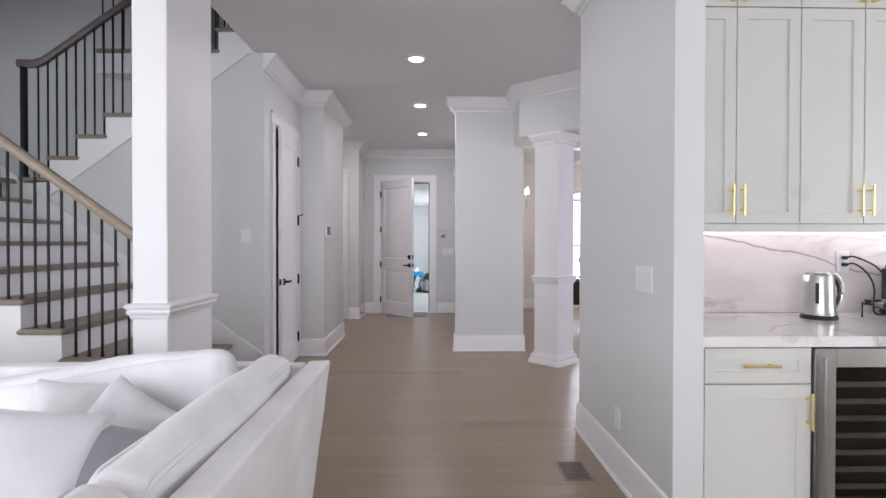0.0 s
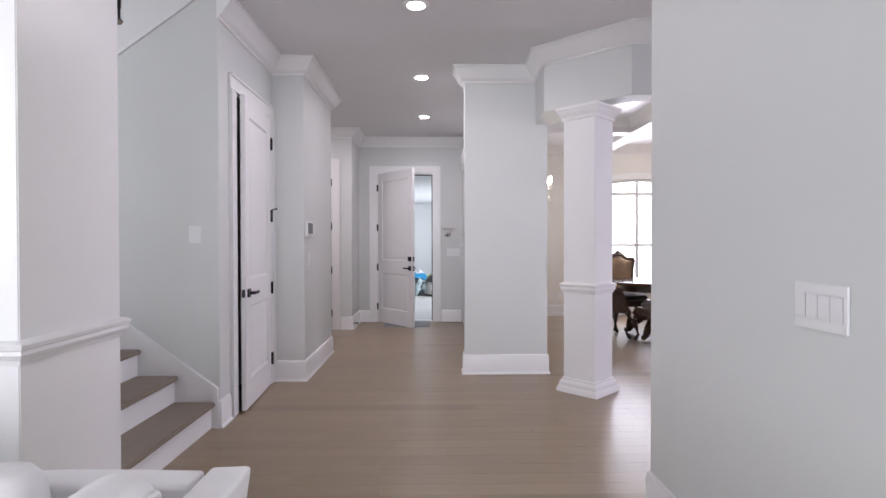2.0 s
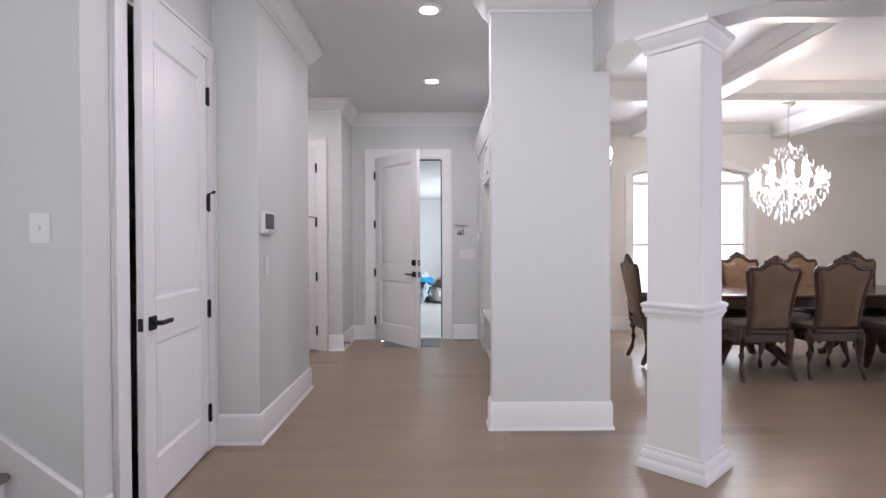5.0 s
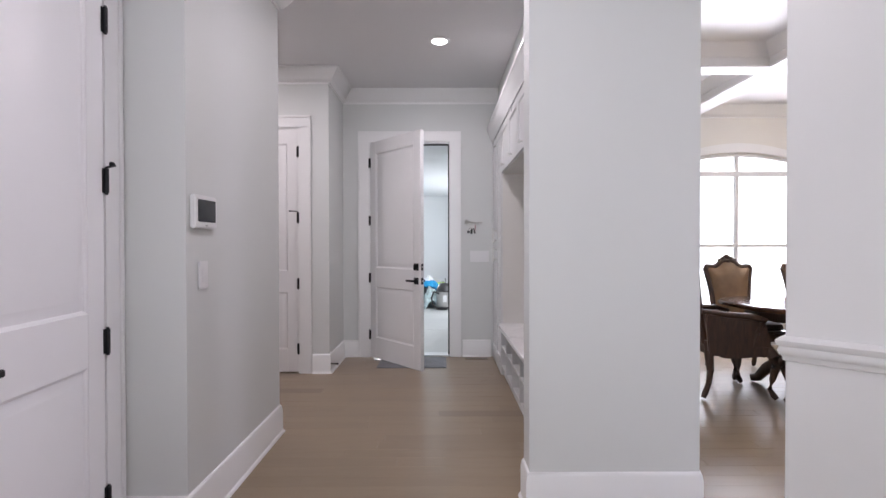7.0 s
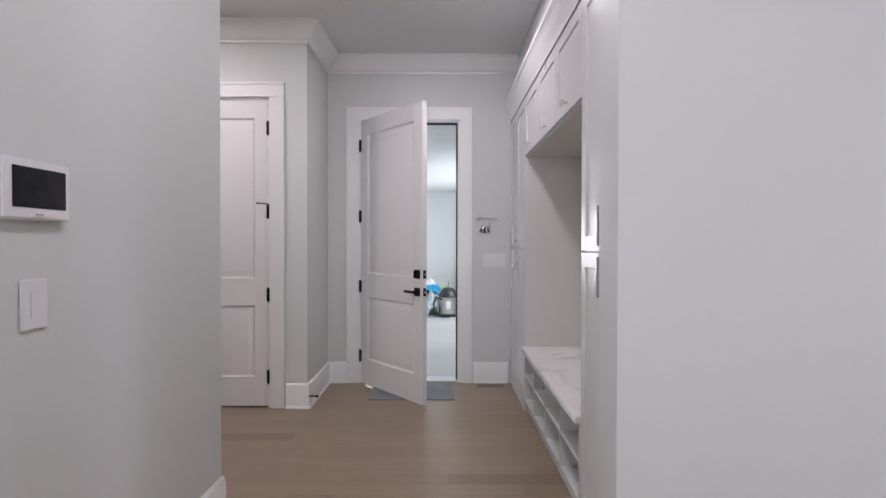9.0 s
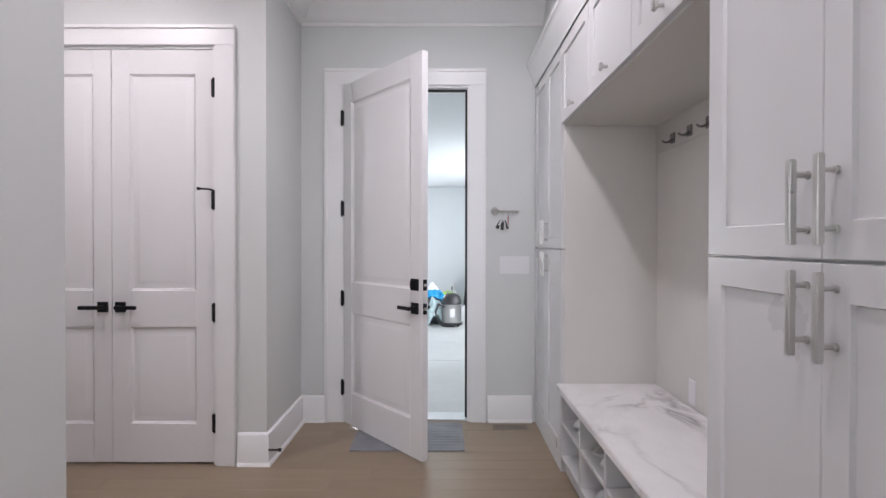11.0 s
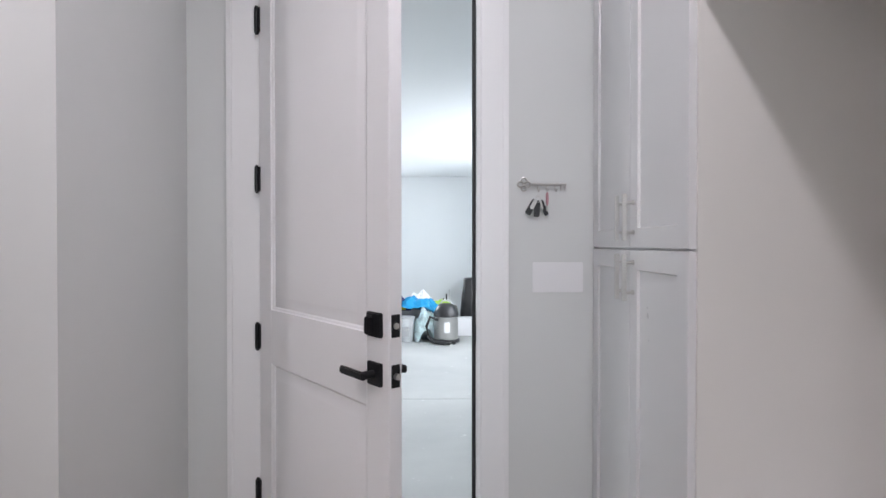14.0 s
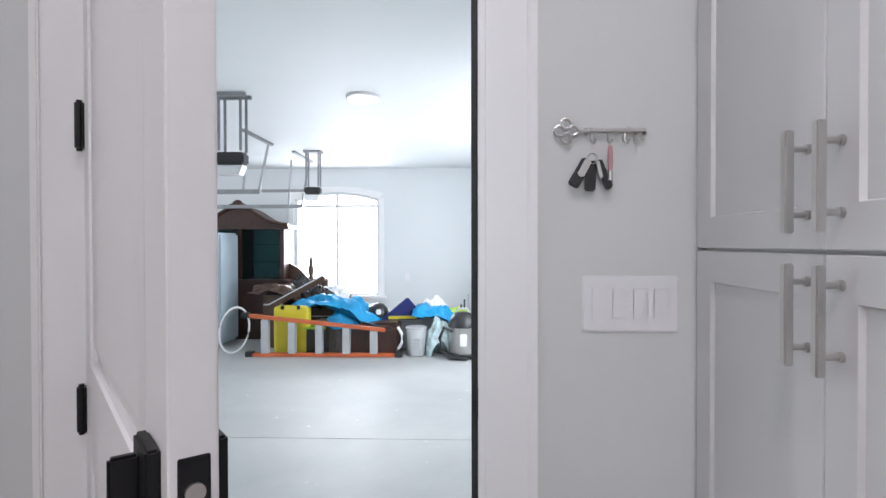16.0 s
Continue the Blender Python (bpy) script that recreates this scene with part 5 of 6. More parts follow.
b = B()
for x0, x1, z0, z1 in ((0.0, 0.045, 0, T1 + 0.14), (W1 - 0.045, W1, 0, T1 + 0.14), (0.045, W1 - 0.045, 0, 0.05), (0.045, W1 - 0.045, T1 - 0.03, T1 + 0.03)):
    box(b, x0, x1, 0.04, 0.10, z0, z1, 0.004)
part("window_frame", b, TRIM, dw)
b = B()
top = arch(W1, T1 + 0.13, T1 + 0.26)
prism(b, [(W1, 2.06), (0, 2.06)] + [(x, z) for x, z in reversed(top)], "y", 0.002, 0.148)
part("arch_head", b, DIN_PAINT, dw)
b = B()
tube(b, [(x, 0.07, z - 0.02) for x, z in top], 0.024, 8)
part("arch_frame", b, TRIM, dw)
b = B()
box(b, W1 / 2 - 0.025, W1 / 2 + 0.025, 0.05, 0.09, 0.05, T1 + 0.25, 0.004)
part("mullion", b, TRIM, dw)
for x0, x1 in ((0.045, W1 / 2 - 0.025), (W1 / 2 + 0.025, W1 - 0.045)):
    b = B()
    box(b, x0, x1, 0.055, 0.085, 0.775, 0.815, 0.003)
    part("meeting_rail", b, TRIM, dw)
    b = B()
    box(b, x0, x1, 0.068, 0.072, 0.05, T1 - 0.03)
    g = part("pane", b, PANE, dw)
    g.visible_shadow = False
b = B()
box(b, 0.045, W1 - 0.045, 0.076, 0.080, T1 + 0.03, T1 + 0.14)
part("pane", b, PANE, dw).visible_shadow = False
b = B()
for x0, x1 in ((-0.1, 0.0), (W1, W1 + 0.1)):
    box(b, x0, x1, -0.02, -0.002, -0.0, T1 + 0.14, 0.003)
box(b, -0.13, W1 + 0.13, -0.06, -0.002, -0.04, -0.002, 0.005)
part("casing", b, TRIM, dw)
b = B()
outer = arch(W1 + 0.2, T1 + 0.145, T1 + 0.375)
prism(b, [(x - 0.1, z) for x, z in outer] + [(x, z + 0.004) for x, z in reversed(top)], "y", -0.02, -0.002)
part("arch_casing", b, TRIM, dw)

tb = thing("dining_table", "polished dark walnut dining table with carved pedestals", "table", pose(4.1, 8.0, 0))
LX, LY = 1.46, 0.56
top = [(-LX, -LY + 0.28), (-LX + 0.1, -LY + 0.14), (-LX + 0.32, -LY), (LX - 0.32, -LY), (LX - 0.1, -LY + 0.14), (LX, -LY + 0.28), (LX, LY - 0.28), (LX - 0.1, LY - 0.14), (LX - 0.32, LY), (-LX + 0.32, LY), (-LX + 0.1, LY - 0.14), (-LX, LY - 0.28)]
b = B()
molding(b, top, [(0.0, 0.725), (-0.005, 0.735), (-0.012, 0.75), (0.0, 0.765), (0.02, 0.768), (0.04, 0.768), (0.04, 0.725)], True)
prism(b, [(x * 0.975, y * 0.95) for x, y in top], "z", 0.728, 0.7675)
part("tabletop", b, TABLEW, tb)
b = B()
prism(b, [(x * 0.86, y * 0.8) for x, y in top], "z", 0.63, 0.727)
part("apron", b, CHAIRW, tb)
for x in (-0.75, 0.75):
    b = B()
    lathe(b, [(0.16, 0.2), (0.19, 0.24), (0.12, 0.3), (0.09, 0.36), (0.13, 0.45), (0.14, 0.5), (0.08, 0.57), (0.16, 0.63)], 24, pose(x, 0, 0))
    part("pedestal", b, CHAIRW, tb)
    for dx, dy in ((-0.34, 0.3), (-0.34, -0.3), (0.34, 0.3), (0.34, -0.3)):
        b = B()
        tube(b, [(x + dx * 0.2, dy * 0.2, 0.27), (x + dx * 0.55, dy * 0.55, 0.25), (x + dx * 0.85, dy * 0.85, 0.14), (x + dx, dy, 0.05), (x + dx * 1.12, dy * 1.12, 0.035)], [0.06, 0.06, 0.05, 0.04, 0.034], 12)
        part("foot", b, CHAIRW, tb)


def dining_chair(m, arms=False):
    """A carved chair; the sitter faces +y; origin on the floor under the seat's middle."""
    c = thing("armchair" if arms else "dining_chair", "carved dark walnut dining chair with tan leather back" + (" and arms" if arms else ""), "chair", m, "chairs round the dining table")
    b = B()
    pillow_mesh(b, 0.52, 0.50, 0.12, 0.42, 20, pose(0, 0.02, 0.485))
    part("seat", b, SEATC, c, "dark padded seat")
    b = B()
    pts = [(-0.27, -0.22), (0.27, -0.22), (0.29, 0.28), (0.1, 0.31), (0, 0.29), (-0.1, 0.31), (-0.29, 0.28)]
    prism(b, pts, "z", 0.36, 0.45)
    bmesh.ops.bevel(b, geom=b.edges[:], offset=0.014, segments=2, affect="EDGES", clamp_overlap=True)
    part("seat_frame", b, CHAIRW, c)
    outline = []
    half = [(0.185, 0.46), (0.18, 0.60), (0.19, 0.74), (0.208, 0.88), (0.228, 0.975), (0.238, 1.01), (0.222, 1.04), (0.185, 1.038), (0.14, 1.032), (0.10, 1.055), (0.065, 1.085), (0.03, 1.10)]
    for x, z in half:
        outline.append((x, z))
    for x, z in reversed(half):
        outline.append((-x, z))

    def lean(z):
        return -0.225 - 0.17 * (z - 0.46)
    b = B()
    tube(b, [(x, lean(z), z) for x, z in outline], 0.026, 10, True)
    part("back_frame", b, CHAIRW, c)
    for off, mt_, nm in ((0.012, LEATHER, "backrest"), (-0.012, LEATHERB, "back_cover")):
        b = B()
        inner = [(x * 0.94, 0.50 + (z - 0.46) * 0.92) for x, z in outline]
        rings = []
        for s, bulge in ((1.0, 0.0), (0.9, 0.6), (0.6, 0.9), (0.25, 1.0)):
            rings.append([b.verts.new((x * s, lean(0.78 + (z - 0.78) * s) + off + math.copysign(0.035, off) * bulge, 0.78 + (z - 0.78) * s)) for x, z in inner])
        for a0, a1 in zip(rings, rings[1:]):
            for k in range(len(inner)):
                b.faces.new((a0[k], a0[(k + 1) % len(inner)], a1[(k + 1) % len(inner)], a1[k]))
        b.faces.new(rings[-1])
        low = [b.verts.new((v.co.x, lean(v.co.z), v.co.z)) for v in rings[0]]
        for k in range(len(inner)):
            b.faces.new((low[k], low[(k + 1) % len(inner)], rings[0][(k + 1) % len(inner)], rings[0][k]))
        part(nm, b, mt_, c, "tan leather upholstery" if off > 0 else "olive brown cloth back")
    b = B()
    for x, z, r in ((0, 1.13, 0.035), (-0.04, 1.115, 0.026), (0.04, 1.115, 0.026), (-0.08, 1.10, 0.02), (0.08, 1.10, 0.02), (0, 1.085, 0.03)):
        bmesh.ops.create_icosphere(b, subdivisions=2, radius=r, matrix=pose(x, lean(z), z) @ Matrix.Diagonal((1.1, 0.8, 1, 1)))
    part("crest", b, CHAIRW, c, "carved shell crest")
    for sx in (-1, 1):
        b = B()
        tube(b, [(sx * 0.25, 0.25, 0.42), (sx * 0.285, 0.275, 0.36), (sx * 0.295, 0.29, 0.28), (sx * 0.265, 0.275, 0.17), (sx * 0.25, 0.265, 0.09), (sx * 0.268, 0.29, 0.04), (sx * 0.28, 0.305, 0.018)], [0.04, 0.045, 0.036, 0.024, 0.019, 0.025, 0.02], 12)
        part("leg", b, CHAIRW, c)
        b = B()
        tube(b, [(sx * 0.215, -0.21, 0.48), (sx * 0.22, -0.21, 0.36), (sx * 0.225, -0.20, 0.24), (sx * 0.23, -0.215, 0.13), (sx * 0.24, -0.25, 0.05), (sx * 0.245, -0.265, 0.016)], [0.034, 0.036, 0.028, 0.022, 0.024, 0.018], 12)
        part("leg", b, CHAIRW, c)
        if arms:
            b = B()
            tube(b, [(sx * 0.23, lean(0.74), 0.72), (sx * 0.285, -0.1, 0.70), (sx * 0.31, 0.08, 0.69), (sx * 0.30, 0.19, 0.66), (sx * 0.27, 0.15, 0.56), (sx * 0.26, 0.12, 0.44)], [0.022, 0.024, 0.028, 0.03, 0.024, 0.024], 12)
            part("arm", b, CHAIRW, c)
            b = B()
            prism(b, [(-0.235, 0.40), (-0.12, 0.345), (0.02, 0.34), (0.14, 0.365), (0.22, 0.35), (0.27, 0.40), (0.25, 0.52), (0.21, 0.64), (0.10, 0.675), (-0.10, 0.685), (-0.26, 0.71)], "x", sx * 0.262 - 0.02, sx * 0.262 + 0.02)
            bmesh.ops.bevel(b, geom=b.edges[:], offset=0.008, segments=2, affect="EDGES", clamp_overlap=True)
            part("side_panel", b, CHAIRW, c)
    return c


first = dining_chair(pose(3.14, 7.36, 0, 0, 0, 2))
for x, y, rz in ((3.82, 7.40, -3), (4.52, 7.36, 2), (5.22, 7.38, 0), (3.1, 8.66, 181), (3.91, 8.68, 178), (4.67, 8.66, 182), (5.4, 8.67, 180)):
    copy_thing(first, pose(x, y, 0, 0, 0, rz))
dining_chair(pose(2.52, 8.0, 0, 0, 0, -92), True)
dining_chair(pose(5.95, 8.0, 0, 0, 0, 90), True)

ch = thing("chandelier", "sparkling crystal chandelier hung on a chain over the table", "chandelier", pose(4.0, 8.15, 0))
b = B()
lathe(b, [(0.07, 2.80), (0.065, 2.785), (0.03, 2.77), (0.01, 2.76)], 24)
part("canopy", b, NICKEL, ch)
b = B()
for k in range(12):
    z = 2.75 - k * 0.033
    tube(b, [(0.008 * math.cos(a * 0.785) * (k % 2), 0.008 * math.cos(a * 0.785) * (1 - k % 2), z + 0.02 * math.sin(a * 0.785)) for a in range(8)], 0.0025, 6, True)
part("chain", b, NICKEL, ch)
b = B()
lathe(b, [(0.02, 2.36), (0.04, 2.3), (0.02, 2.24), (0.05, 2.1), (0.03, 2.0), (0.06, 1.9), (0.03, 1.7), (0.01, 1.56)], 20)
part("stem", b, CRYSTAL, ch)
drop = None
for ring_r, ring_z, n in ((0.42, 1.90, 30), (0.41, 1.83, 30), (0.38, 1.76, 28), (0.34, 1.70, 26), (0.28, 1.65, 22), (0.22, 1.60, 18), (0.15, 1.56, 12), (0.08, 1.52, 7), (0.43, 1.98, 28), (0.36, 2.06, 22), (0.15, 2.29, 14), (0.12, 2.25, 10), (0.20, 2.19, 14), (0.27, 2.12, 16), (0.26, 1.80, 18), (0.16, 1.72, 12)):
    for k in range(n):
        a = 2 * math.pi * (k + 0.5 * (n % 2)) / n
        mm = pose(0.86 * ring_r * math.cos(a), 0.86 * ring_r * math.sin(a), ring_z + 0.02 * math.sin(k * 2.3), 0, 0, math.degrees(a))
        if drop is None:
            q = B()
            lathe(q, [(0.001, 0.024), (0.005, 0.011), (0.0075, -0.004), (0.005, -0.018), (0.001, -0.024)], 6)
            drop = part("crystal_drop", q, CRYSTAL, ch, "", mm, 0)
        else:
            again(drop, mm)
for k in range(18):
    a = 2 * math.pi * k / (12 if k < 12 else 6)
    rs, dz = (1.0, -0.08) if k < 12 else (0.55, 0.04)
    q = B()
    tube(q, [(r * rs * math.cos(a), r * rs * math.sin(a), z + dz) for r, z in ((0.05, 1.98), (0.16, 1.90), (0.30, 1.95), (0.33, 2.03))], 0.008, 8)
    arm = part("arm", q, CRYSTAL, ch)
    q = B()
    lathe(q, [(0.008, 2.03), (0.022, 2.055), (0.02, 2.085), (0.003, 2.125)], 10, pose(0.33 * rs * math.cos(a), 0.33 * rs * math.sin(a), dz))
    part("bulb", q, BULB, arm, "lit candle bulb")

sc = thing("wall_sconce", "lit crystal wall sconce in the dining room", "wall lamp", pose(1.342, 6.35, 1.86))
b = B()
lathe(b, [(0.045, 0), (0.05, 0.008), (0.02, 0.02)], 20, pose(0, 0, 0, 0, 90, 0))
part("back_plate", b, NICKEL, sc)
for s in (-1, 1):
    b = B()
    tube(b, [(0.01, 0, 0), (0.06, 0.04 * s, -0.03), (0.10, 0.06 * s, 0.0), (0.105, 0.06 * s, 0.05)], 0.006, 8)
    a = part("arm", b, NICKEL, sc)
    b = B()
    lathe(b, [(0.006, 0.05), (0.016, 0.08), (0.012, 0.105), (0.002, 0.135)], 10, pose(0.105, 0.06 * s, 0))
    part("bulb", b, BULB, a, "lit candle bulb")
for k in range(9):
    m = pose(0.05 + 0.025 * (k % 3), -0.06 + 0.015 * k, -0.05 - 0.03 * (k % 4))
    o = new("crystal_drop", drop.data)
    o.parent, o.matrix_basis = sc, m
plate("power_outlet", "white power outlet low on the dining wall", pose(2.45, 10.099, 0.36), 0.075, 0.118, 1, "socket")

# ---- garage ----
GZ = -0.1
gw = thing("window_2", "white arched garage window with bright daylight", "window", pose(GX0, 16.5, 0.46), kind="structure")
W2, T2 = GX1 - GX0, 1.40
b = B()
for x0, x1, z0, z1 in ((0, 0.04, 0, T2 + 0.14), (W2 - 0.04, W2, 0, T2 + 0.14), (0.04, W2 - 0.04, 0, 0.04), (0.04, W2 - 0.04, T2 - 0.02, T2 + 0.02)):
    box(b, x0, x1, 0.04, 0.10, z0, z1, 0.004)
part("window_frame", b, TRIM, gw)
top = arch(W2, T2 + 0.10, T2 + 0.21)
b = B()
prism(b, [(W2, 1.66), (0, 1.66)] + list(reversed(top)), "y", 0.002, 0.148)
part("arch_head", b, GWALL, gw)
b = B()
tube(b, [(x, 0.07, z - 0.015) for x, z in top], 0.02, 8)
part("arch_frame", b, TRIM, gw)
b = B()
box(b, W2 / 2 - 0.02, W2 / 2 + 0.02, 0.05, 0.09, 0.04, T2 + 0.2, 0.004)
part("mullion", b, TRIM, gw)
for x0, x1 in ((0.04, W2 / 2 - 0.02), (W2 / 2 + 0.02, W2 - 0.04)):
    b = B()
    box(b, x0, x1, 0.068, 0.072, 0.04, T2 - 0.02)
    part("pane", b, PANE, gw).visible_shadow = False
b = B()
for x0, x1 in ((-0.08, 0.0), (W2, W2 + 0.08)):
    box(b, x0, x1, -0.02, -0.002, 0, T2 + 0.12, 0.003)
box(b, -0.11, W2 + 0.11, -0.06, -0.002, -0.04, -0.002, 0.005)
prism(b, [(x * (W2 + 0.16) / W2 - 0.08, z + 0.09) for x, z in top] + [(x, z + 0.004) for x, z in reversed(top)], "y", -0.02, -0.002)
part("casing", b, TRIM, gw)

gl2 = thing("ceiling_light", "round white lit garage ceiling light", "ceiling light", pose(-0.62, 12.45, GC))
b = B()
lathe(b, [(0.13, 0), (0.135, -0.015), (0.12, -0.025)], 32)
part("base", b, PLAST, gl2)
b = B()
lathe(b, [(0.118, -0.022), (0.11, -0.04), (0.07, -0.052), (0.015, -0.056)], 32)
part("diffuser", b, GLAMP, gl2, "glowing diffuser")


def opener(x, y, s, label):
    o = thing("garage_door_opener", label, "door opener", pose(x, y, GC), "garage door openers")
    b = B()
    box(b, -0.24 * s, 0.2 * s, -0.13 * s, 0.13 * s, -0.555, -0.46, 0.015)
    body_ = part("motor_housing", b, BLACKP, o, "dark motor housing")
    b = B()
    prism(b, [(-0.2 * s, -0.635), (0.12 * s, -0.635), (0.18 * s, -0.56), (-0.22 * s, -0.56)], "y", -0.1 * s, 0.1 * s)
    part("lamp_cover", b, PLAST, body_, "white lamp cover")
    for dx in (-0.18, 0.16):
        for dy in (-0.11, 0.11):
            b = B()
            box(b, dx * s - 0.011, dx * s + 0.011, dy * s - 0.002, dy * s + 0.002, -0.45, 0.0)
            part("hanger_strap", b, GALV, o, "perforated metal strap")
    for dy in (-0.11, 0.11):
        b = B()
        box(b, -0.26 * s, 0.24 * s, dy * s - 0.016, dy * s + 0.016, -0.03, -0.002)
        part("ceiling_angle", b, GALV, o)
    b = B()
    box(b, -4.2, -0.2 * s, -0.02, 0.02, -0.52, -0.485, 0.003)
    part("drive_rail", b, GALV, o, "long metal drive rail")


opener(-1.62, 12.35, 0.5, "dark garage door opener hung from the ceiling by straps")
opener(-1.70, 14.9, 0.45, "small grey garage door opener hung from the ceiling")
for y, x1, z in ((14.3, -2.15, 1.87), (15.6, -2.05, 1.79)):
    t_ = thing("door_track", "galvanised garage door track hung on struts", "door track", pose(0, y, 0), kind="structure")
    b = B()
    box(b, -6.9, x1, -0.025, 0.025, z - 0.025, z + 0.025, 0.004)
    part("rail", b, GALV, t_)
    for k, (xa, xb) in enumerate(((x1 - 0.02, x1 + 0.10), (x1 - 0.2, x1 - 0.16), (x1 - 2.2, x1 - 2.2))):
        b = B()
        tube(b, [(xa, 0, z), (xb, 0, GC)], 0.014, 6)
        part("strut", b, GALV, t_)
    b = B()
    box(b, x1 + 0.08, x1 + 0.12, -0.72, 0.1, GC - 0.03, GC - 0.002)
    part("ceiling_angle", b, GALV, t_)

# china cabinet
ar = thing("china_cabinet", "large red-brown china cabinet with glass doors and carved arched top", "cabinet", pose(-2.97, 16.05, GZ))
b = B()
box(b, -0.75, 0.62, -0.28, 0.25, 0, 0.82, 0.015)
part("base", b, RUSTW, ar)
b = B()
box(b, -0.80, 0.66, -0.31, 0.27, 0.82, 0.86, 0.01)
part("ledge", b, RUSTW, ar)
for x0, x1 in ((-0.72, -0.66), (0.52, 0.58), (-0.09, -0.03)):
    b = B()
    box(b, x0, x1, -0.24, 0.22, 0.86, 1.6, 0.006)
    part("post", b, RUSTW, ar)
# Back panel coloured pale teal to imitate the reflection in the glass doors.
b = B()
box(b, -0.72, 0.58, 0.20, 0.22, 0.86, 1.6)
part("back_panel", b, plain("pale_teal_lining", (0.16, 0.25, 0.25), 0.4), ar, "back panel tinted teal in place of the glass's reflection")
for z in (1.1, 1.35):
    b = B()
    box(b, -0.66, 0.52, -0.2, 0.2, z, z + 0.012)
    part("shelf", b, TEAL, ar)
for x0, x1 in ((-0.66, -0.09), (-0.03, 0.52)):
    b = B()
    box(b, x0, x1, -0.235, -0.23, 0.86, 1.6)
    part("glass_door", b, TEAL, ar, "teal tinted glass door")
b = B()
n = 24
crown_pts = [(-0.80 + 1.46 * k / n, 1.61 + 0.27 * max(0, math.sin(math.pi * k / n)) ** 1.7 + 0.03 * math.cos(4 * math.pi * k / n)) for k in range(n + 1)]
prism(b, [(0.66, 1.58), (-0.80, 1.58)] + crown_pts, "y", -0.29, 0.24)
part("arched_top", b, RUSTW, ar, "carved arched cornice")
b = B()
tube(b, [(x, -0.30, z) for x, z in crown_pts], 0.028, 8)
part("cornice_molding", b, RUSTW, ar)
b = B()
for x, z, q in ((-0.07, 1.93, 0.07), (-0.15, 1.90, 0.05), (0.01, 1.90, 0.05), (-0.22, 1.86, 0.04), (0.08, 1.86, 0.04)):
    bmesh.ops.create_icosphere(b, subdivisions=2, radius=q, matrix=pose(x, -0.29, z) @ Matrix.Diagonal((1.2, 0.5, 1, 1)))
part("carved_crest", b, RUSTW, ar, "carved shell crest")
for x in (-0.40, 0.26):
    b = B()
    box(b, x - 0.27, x + 0.27, -0.30, -0.281, 0.1, 0.74, 0.01)
    part("door", b, RUSTW, ar)

fg = thing("refrigerator", "pale grey upright refrigerator beside the china cabinet", "refrigerator", pose(-3.34, 15.42, GZ))
b = B()
box(b, -0.35, 0.33, -0.3, 0.3, 0.03, 1.52, 0.03)
part("body", b, plain("pale_grey_enamel", (0.42, 0.5, 0.56), 0.35), fg)
b = B()
box(b, -0.35, 0.33, -0.36, -0.302, 0.05, 1.0, 0.02)
part("door", b, plain("pale_grey_enamel", (0.42, 0.5, 0.56), 0.35), fg)
b = B()
box(b, -0.35, 0.33, -0.36, -0.302, 1.02, 1.51, 0.02)
part("door", b, plain("pale_grey_enamel", (0.42, 0.5, 0.56), 0.35), fg)
# stepladder lying on its side
ld = thing("stepladder", "orange fibreglass stepladder lying on its side with aluminium steps", "ladder", pose(-2.38, 14.62, GZ))
for (xa, za), (xb, zb) in (((0.0, 0.025), (1.80, 0.03)), ((-0.06, 0.50), (1.62, 0.33))):
    b = B()
    d_ = Vector((xb - xa, 0, zb - za))
    ang = math.degrees(math.atan2(d_.z, d_.x))
    box(b, 0, d_.length, -0.04, 0.04, -0.02, 0.02, 0.004, pose(xa, 0, za, 0, -ang, 0))
    part("rail", b, ORANGE, ld, "orange fibreglass rail")
for k in range(5):
    x = 0.16 + k * 0.33
    b = B()
    box(b, x - 0.042, x + 0.042, -0.045, 0.045, 0.045, 0.475 - 0.1 * (x + 0.06), 0.004)
    part("step", b, GREYP, ld, "dull grey step")
for x, z in ((-0.03, 0.03), (-0.08, 0.50), (1.78, 0.035)):
    b = B()
    box(b, x - 0.05, x + 0.05, -0.05, 0.05, z - 0.03, z + 0.035, 0.01)
    part("rubber_foot", b, BLACKP, ld)
b = B()
box(b, 1.2, 1.75, 0.05, 0.14, 0.03, 0.32, 0.005)
part("rear_frame", b, RUSTW, ld)

hp = thing("hoop", "white plastic hoop standing against the clutter", "hoop", pose(-2.66, 14.75, GZ + 0.30, 0, 10, 20))
b = B()
tube(b, [(0.17 * math.cos(a * math.pi / 18), 0, 0.285 * math.sin(a * math.pi / 18)) for a in range(36)], 0.012, 8, True)
part("ring", b, PLAST, hp)

ys = thing("storage_case", "yellow hard plastic case standing behind the ladder", "case", pose(-1.96, 14.85, GZ))
part("shell", soft_box(B(), 0.44, 0.17, 0.59, 0.045, pose(0, 0, 0.295), 0.006), YELLOW, ys)
b = B()
molding(b, [(-0.155, -0.23), (0.155, -0.23), (0.155, 0.23), (-0.155, 0.23)], [(0, 0), (0, 0.006), (0.02, 0.006), (0.02, 0)], True)
bmesh.ops.transform(b, matrix=pose(0, -0.088, 0.295, 90, 0, 0), verts=b.verts[:])
part("raised_rim", b, YELLOW, ys)
for z in (0.2, 0.39):
    b = B()
    box(b, -0.10, 0.10, -0.097, -0.088, z - 0.05, z + 0.05, 0.004)
    part("raised_panel", b, YELLOW, ys)
